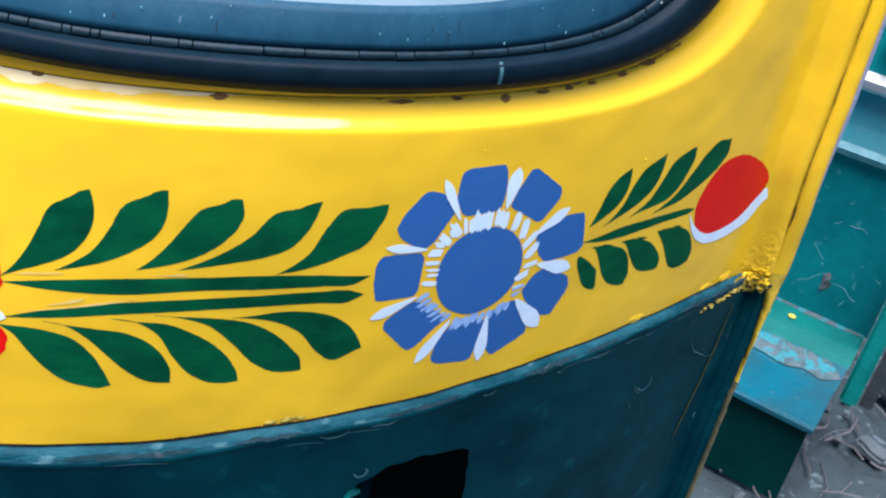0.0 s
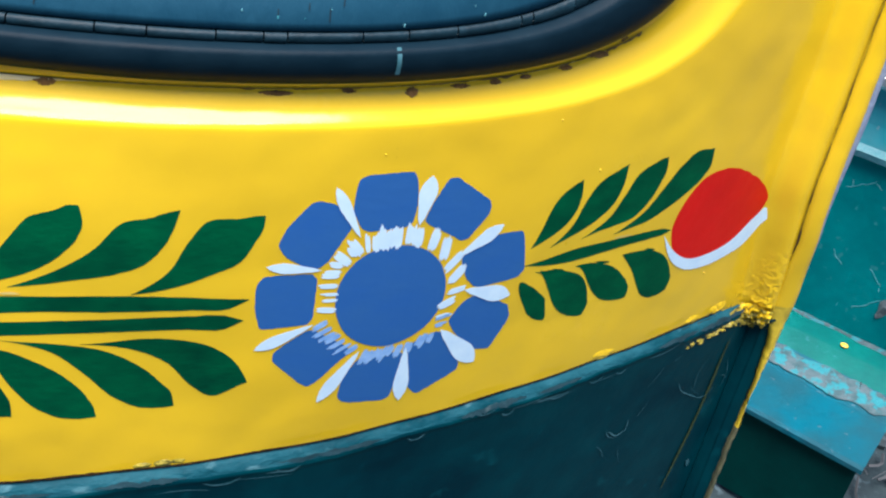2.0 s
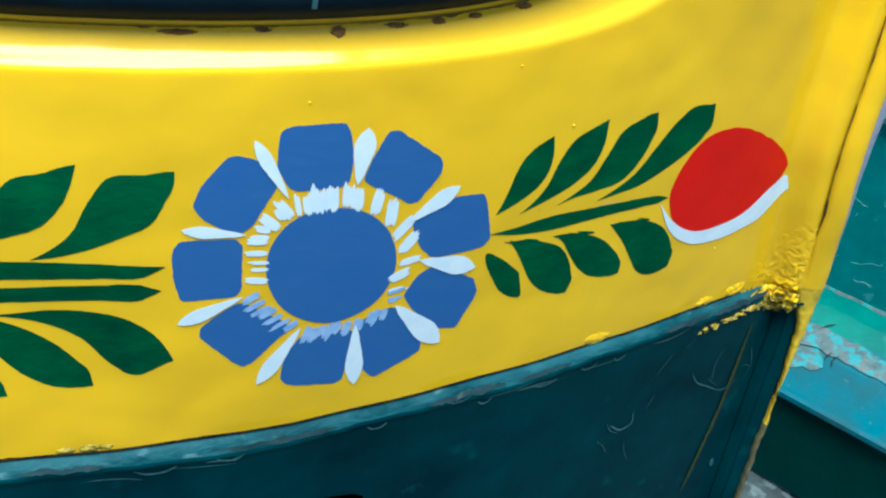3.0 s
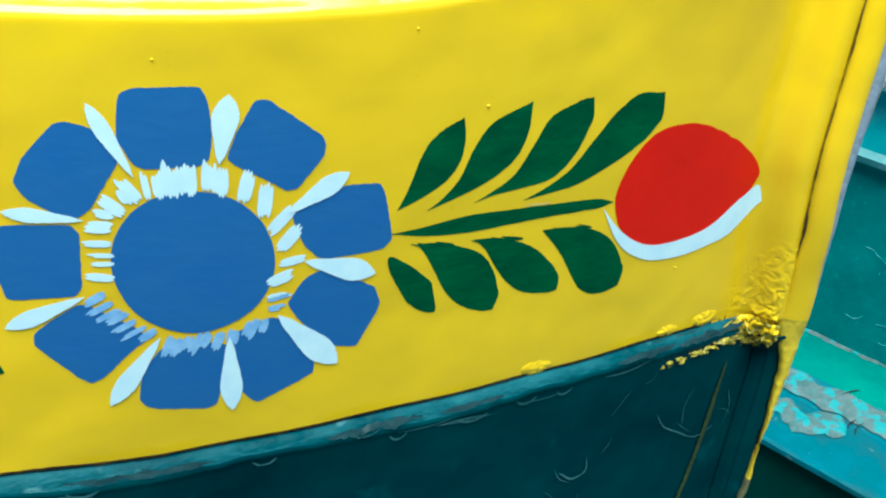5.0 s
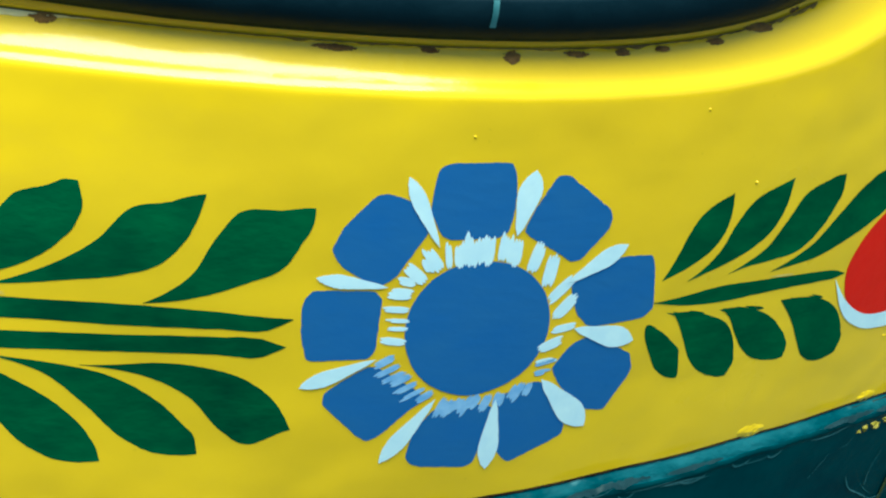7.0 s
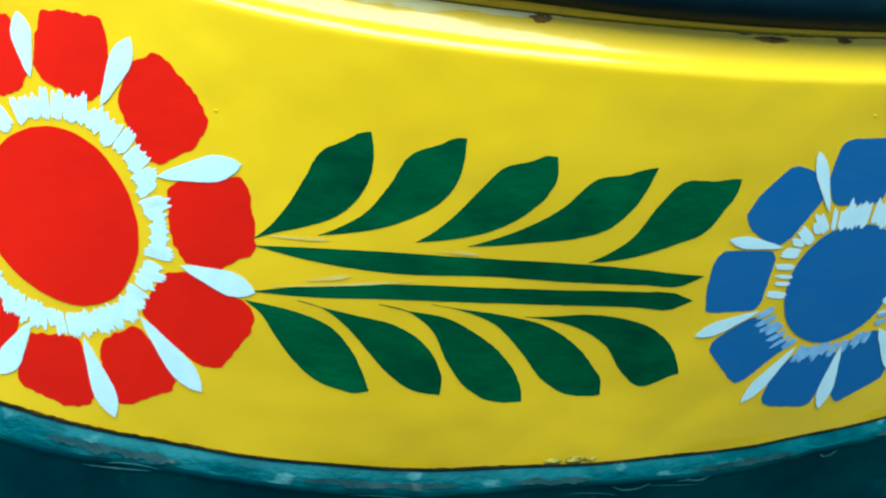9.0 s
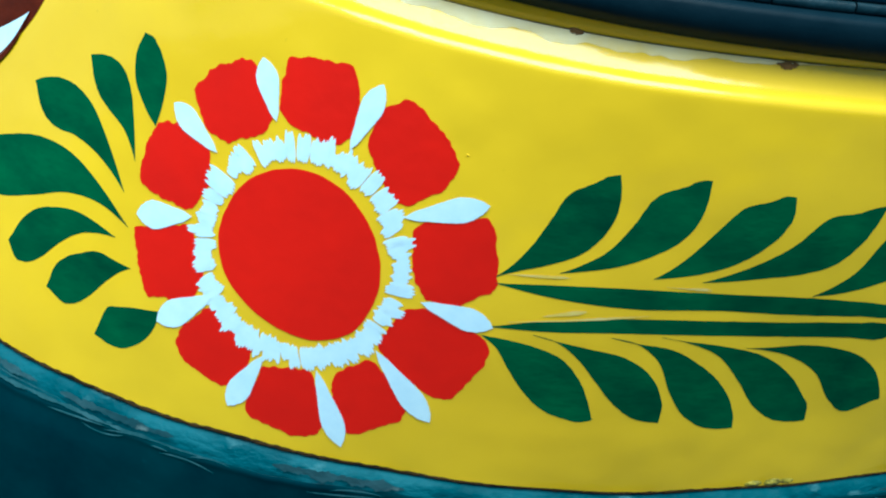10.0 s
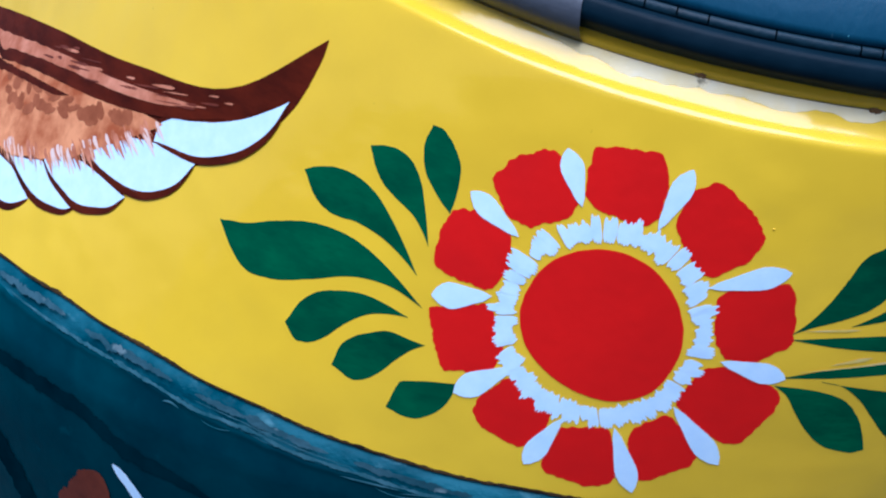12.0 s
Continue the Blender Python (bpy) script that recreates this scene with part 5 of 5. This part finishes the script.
# ---- the flange at the corner ----
def build_flange():
    z = np.concatenate([np.linspace(1.48, 0.9, 120), np.linspace(0.88, 0.0, 16)])
    x = flange_x(z)
    y = depth(x - 0.03, z) + 0.03 * (depth(x - 0.03, z) - depth(x - 0.05, z)) / 0.02 - 0.026
    w = 0.0155 + 0.0045 * np.clip((1.14 - z) / 0.07, 0, 1) - 0.0150 * np.clip((1.085 - z) / 0.12, 0, 1)
    wob = np.array([0.0011 * noise.noise((q * 45, 0, 2)) + 0.0009 * noise.noise((q * 160, 0, 2)) for q in z]) * np.where(z > 1.1, 0.35, 1.0)

    inset = 0.0085 * np.clip((1.08 - z) / 0.025, 0, 1)  # the strip is narrow under the corner

    def loft(name, section, mat, label, top=2.0, low=-1.0):
        m = (z <= top) & (z >= low)
        taper = np.clip((z - 1.08) / 0.14, 0, 1)
        P = np.stack([np.stack([x + 0.0006 - 0.0073 * np.clip((1.14 - z) / 0.07, 0, 1) + 0.0045 * np.clip((1.06 - z) / 0.1, 0, 1) + (a if a <= 1 else 1 + (a - 1) * taper) * w + max(0.0, 1 - a) * inset + wob + c, y + b * w + d, z], -1)[m] for a, b, c, d in section])
        return under(mesh_object(name, P.reshape(-1, 3), grid_faces(len(section), int(m.sum())), mat), rickshaw, label)

    loft("seam_gap", [(0, 0, -0.0045, 0.003), (0, 0, 0.002, 0.006)], DARK, "dark cracked seam")
    face = [(0, 0, 0.0, 0.003), (0.06, -0.03, 0, -0.0008), (0.3, -0.02, 0, -0.002), (0.62, 0.04, 0, -0.002), (0.9, 0.14, 0, -0.0016), (1.0, 0.3, 0, 0.001), (1.0, 0.4, 0, 0.012)]
    P = np.stack([np.stack([x - 0.0055 + (0.0062 + 0.0040 * np.clip((1.06 - z) / 0.1, 0, 1) + 2.2 * wob) * k, y + 0.0015 + 0.001 * k, z], -1)[z < 1.07] for k in (0, 0.5, 1)])
    under(mesh_object("corner_strip", P.reshape(-1, 3), grid_faces(3, int((z < 1.07).sum())), TEAL), rickshaw, "dark teal edge running down to the seam")
    loft("flange_side", [(0, 0, -0.0002, 0.036), (0, 0, -0.0002, 0.0025)], TEAL, "")
    zc = np.linspace(1.475, 1.078, 260)
    xc = np.interp(zc, z[::-1], (x + 0.0006 - 0.0073 * np.clip((1.14 - z) / 0.07, 0, 1) + wob)[::-1])
    yc = np.interp(zc, z[::-1], y[::-1]) - 0.0016
    wc = np.array([0.0004 + 0.0013 * noise.noise((q * 38, 3, 1)) + 0.0009 * noise.noise((q * 140, 3, 1)) for q in zc])
    wc = np.clip(wc, 0.00005, 0.002) * (0.4 + 0.4 * np.clip((1.3 - zc) / 0.2, 0, 1))
    jog = np.array([0.0005 * noise.noise((q * 60, 8, 1)) for q in zc])
    P = np.stack([np.stack([xc + jog + k * wc, yc + 0.0006 * abs(k), zc], -1) for k in (-1, 0, 1)])
    under(mesh_object("seam_crack", P.reshape(-1, 3), grid_faces(3, len(zc)), RUST), rickshaw, "thin rusty crack along the seam")
    ob = loft("corner_flange", face, YELLOW, "yellow painted corner flange with a cracked seam", low=1.085)
    loft("flange_foot", face, FOOT, "lumpy chipped yellow lower flange", top=1.09, low=0.965)
    loft("flange_foot", face, OLIVE_PALE, "grimy olive lower end of the flange", top=0.972)
    loft("edge_sealant", [(1.0, 0.37, -0.0008, 0.0005), (1.22, 0.46, 0, -0.0005), (1.42, 0.72, 0, 0), (1.45, 1.2, 0, 0)], SEAL, "blue-grey sealant behind the flange", low=1.085)
    loft("inner_edge", [(1.42, 0.8, 0, 0), (1.56, 1.1, 0, 0), (1.6, 2.2, 0, 0.002)], YELLOW, "", low=1.15)
    return ob


build_flange()

# ---- the vehicle parked beside it ----
beside = tagged(new("parked_vehicle"), "worn teal vehicle with chrome trim parked beside the rickshaw", "vehicle")
beside.location = (1.175, 1.82, 0)
B = Matrix.Translation((1.175, 1.82, 0)) @ pose(0, 0, 0, 0, 0, -33.5)  # x along its side, -y towards the eye


def slab(name, x0, x1, path, mat, label="", thick=0.02, rounds=0.0):
    """A bent sheet: a line of (out, height) drawn along x from x0 to x1."""
    bm = bmesh.new()
    n = 16
    rows = [[bm.verts.new(B @ Vector((x0 + (x1 - x0) * i / n, -o, z))) for i in range(n + 1)] for o, z in path]
    for r, q in zip(rows, rows[1:]):
        for i in range(n):
            bm.faces.new((r[i], r[i + 1], q[i + 1], q[i]))
    geom = bmesh.ops.solidify(bm, geom=list(bm.faces), thickness=thick)
    ob = part(name, bm, mat, beside, label)
    return ob


def block(name, x, out, z, size, mat, label="", bevel=0.004):
    return part(name, box_bm(size, B @ Matrix.Translation((x, -out, z)), bevel), mat, beside, label)


slab("side_panel", -1.1, 0.0, [(0.0, 0.34), (0.0, 0.73)], TEAL_DARK, "scratched dark teal side panel")
slab("step_riser", -1.1, -0.005, [(0.0, 0.345), (0.05, 0.325), (0.10, 0.30)], TEAL_LIGHT, "bright teal step edge")
slab("torn_mat", -1.1, -0.008, [(0.10, 0.303), (0.12, 0.292), (0.165, 0.276)], TEAL_STEP, "worn teal step")
slab("step", -1.1, -0.01, [(0.165, 0.276), (0.24, 0.262), (0.30, 0.252), (0.306, 0.246), (0.306, 0.236)], TEAL_STEP, "blue-teal painted step")
slab("step_skirt", -1.1, -0.02, [(0.285, 0.236), (0.26, 0.0)], TEAL_SKIRT, "dull dark teal skirt under the step")
block("end_post", 0.022, 0.03, 0.465, (0.04, 0.07, 0.55), TEAL_LIGHT, "scuffed teal upright edge", 0.008)
slab("ledge_lip", -1.1, 0.0, [(0.002, 0.728), (0.02, 0.735), (0.024, 0.748), (0.01, 0.76)], TEAL_PALE, "scuffed pale ledge edge")
slab("upper_panel", -1.1, 0.3, [(0.008, 0.758), (-0.002, 0.80), (-0.008, 0.88)], TEAL_FADED, "greasy teal upper panel")
slab("chrome_strip", -1.1, 0.3, [(-0.006, 0.874), (0.022, 0.88), (0.03, 0.888), (0.026, 0.902), (0.0, 0.916)], CHROME, "chrome trim strip", 0.006)
slab("top_panel", -1.1, 0.3, [(-0.01, 0.91), (-0.03, 1.0), (-0.04, 1.3)], TEAL_DARK, "")
part("chrome_rod", tube_bm([B @ Vector((x, 0.0, z)) for x, z in ((-0.255, 0.95), (-0.262, 1.05), (-0.27, 1.25))], 0.016, 14), CHROME, beside, "chrome rod", True)
for n in range(4):
    bm = bmesh.new()
    bmesh.ops.create_uvsphere(bm, u_segments=16, v_segments=10, radius=0.013, matrix=B @ Matrix.Translation((-0.243 - 0.004 * n, -0.012, 0.905 + 0.016 * n)))
    part("chrome_bolt", bm, CHROME, beside, smooth=True)
bm = bmesh.new()
bmesh.ops.create_cone(bm, cap_ends=True, segments=32, radius1=0.034, radius2=0.03, depth=0.02, matrix=B @ Matrix.Translation((-0.178, 0.005, 0.985)) @ pose(0, 0, 0, 90, 0, 0))
bmesh.ops.bevel(bm, geom=[e for e in bm.edges if e.calc_length() < 0.01], offset=0.002, segments=2, affect="EDGES")
part("round_cap", bm, TEAL_DARK, beside, "round teal cap")
part("lever", tube_bm([B @ Vector((x, -0.03, z)) for x, z in ((-0.02, 0.74), (-0.005, 0.80), (0.01, 0.87))], [0.012, 0.016, 0.016], 12), TYRE, beside, "grey lever end", True)


slab("mud_flap", 0.046, 0.075, [(0.05, 0.2), (0.055, 0.4), (0.05, 0.72)], TYRE, "black rubber mud flap", 0.01)
STEP_OUT, STEP_UP = (0, 0.05, 0.1, 0.12, 0.165, 0.24, 0.3), (0.345, 0.325, 0.303, 0.292, 0.28, 0.264, 0.254)


def ragged(name, x0, x1, o0, o1, mat, seed, amp, label=""):
    """A patch of bare or dusty metal on the step, with an uneven outline."""
    n, rows = 90, 7
    X = np.linspace(x0, x1, n)
    jag = np.array([[noise.noise((x * f, q, seed)) + 0.5 * noise.noise((x * f * 3.1, q, seed)) for x in X] for q, f in ((0.3, 14), (7.7, 17))])
    fade = np.sqrt(np.clip(np.minimum(X - x0, x1 - X) / 0.04, 0, 1))
    lo, hi = o0 + amp * jag[0], o1 + amp * jag[1]
    mid = (lo + hi) / 2
    lo, hi = mid + (np.minimum(lo, mid - 0.001) - mid) * fade, mid + (np.maximum(hi, mid + 0.001) - mid) * fade
    verts = []
    for i in range(rows):
        k = i / (rows - 1)
        o = np.clip(lo + (hi - lo) * k, 0.001, 0.299)
        z = np.interp(o, STEP_OUT, STEP_UP) + 0.0004 + 0.003 * math.sin(k * math.pi)
        verts += [B @ Vector((x, -q, h)) for x, q, h in zip(X, o, z)]
    return under(mesh_object(name, verts, grid_faces(rows, n), mat), beside, label)


ragged("torn_mat", -1.0, -0.01, 0.105, 0.158, GREY_TEAR, 3, 0.016, "torn grey mat along the step")
ragged("worn_patch", -1.0, -0.30, 0.165, 0.235, GREY_TEAR, 8, 0.045, "patch of bare dusty metal on the step")
ragged("worn_line", -1.0, -0.006, 0.001, 0.010, GREY_TEAR, 5, 0.006, "pale worn line")
for n in range(26):
    a, x, z = rng.uniform(-0.6, 0.3), -rng.uniform(0.02, 0.5), rng.uniform(0.37, 0.71)
    q, pts = rng.choice((0.006, 0.01, 0.02, 0.05, 0.08)), []
    for k in range(7):
        a += rng.uniform(-0.6, 0.6)
        x, z = x + q / 7 * math.cos(a), z + q / 7 * math.sin(a)
        pts.append(B @ Vector((min(x, -0.004), -0.0003, z)))
    part("scratch", tube_bm(pts, [0.0002, 0.0006, 0.0004, 0.0008, 0.0004, 0.0006, 0.0002], 5), TEAL_PALE, beside)
for n in range(5):
    x, o = -rng.uniform(0.03, 0.45), rng.uniform(0.02, 0.28)
    a, q = rng.uniform(0, 6.28), rng.uniform(0.02, 0.07)
    pts = []
    for k in range(6):
        a += rng.uniform(-0.5, 0.5)
        x, o = x + q / 6 * math.cos(a), min(0.29, max(0.01, o + q / 6 * math.sin(a)))
        pts.append(B @ Vector((x, -o, float(np.interp(o, STEP_OUT, STEP_UP)) + 0.0012)))
    part("paint_crack", tube_bm(pts, [0.0004, 0.0012, 0.0016, 0.0012, 0.001, 0.0004], 5), DARK, beside)
bm = bmesh.new()
bmesh.ops.create_icosphere(bm, subdivisions=2, radius=1, matrix=B @ Matrix.Translation((-0.13, -0.001, 0.435)) @ Matrix.Diagonal((0.013, 0.002, 0.022, 1)))
for q in bm.verts:
    q.co += Vector((0.014, 0, 0.014)) * noise.noise(q.co * 60)
part("paint_chip", bm, STONE, beside, "grey chip in the paint")
bm = bmesh.new()
bmesh.ops.create_icosphere(bm, subdivisions=2, radius=1, matrix=B @ Matrix.Translation((-0.165, -0.04, 0.335)) @ pose(0, 0, 0, 25, 0, 0) @ Matrix.Diagonal((0.009, 0.006, 0.003, 1)))
for m, x, y, size in ((1, 1.52, 2.02, (0.10, 0.20, 0.07)), (2, 1.33, 1.83, (0.06, 0.09, 0.03)), (3, 1.66, 1.9, (0.05, 0.04, 0.03))):
    b2 = bmesh.new()
    bmesh.ops.create_cube(b2, size=1, matrix=pose(x, y, size[2] * 0.45, 4, 3, 20 * m) @ Matrix.Diagonal((*size, 1)))
    bmesh.ops.bevel(b2, geom=list(b2.edges), offset=0.008, segments=2, affect="EDGES")
    bmesh.ops.subdivide_edges(b2, edges=[e for e in b2.edges if e.calc_length() > 0.02], cuts=3, use_grid_fill=True)
    for q in b2.verts:
        q.co += Vector((1, 1, 1)) * 0.006 * noise.noise(q.co * 25)
    me = bpy.data.meshes.new("stone_block")
    b2.to_mesh(me)
    b2.free()
    me.materials.append(STONE)
    tagged(new("stone_block", me), "rough grey stone lying on the earth", "stone", group="stones on the ground")
petal = new("fallen_petal", bpy.data.meshes.new("fallen_petal"))
bm.to_mesh(petal.data)
bm.free()
petal.data.materials.append(YELLOW)
tagged(petal, "small yellow petal lying on the teal step", "petal")
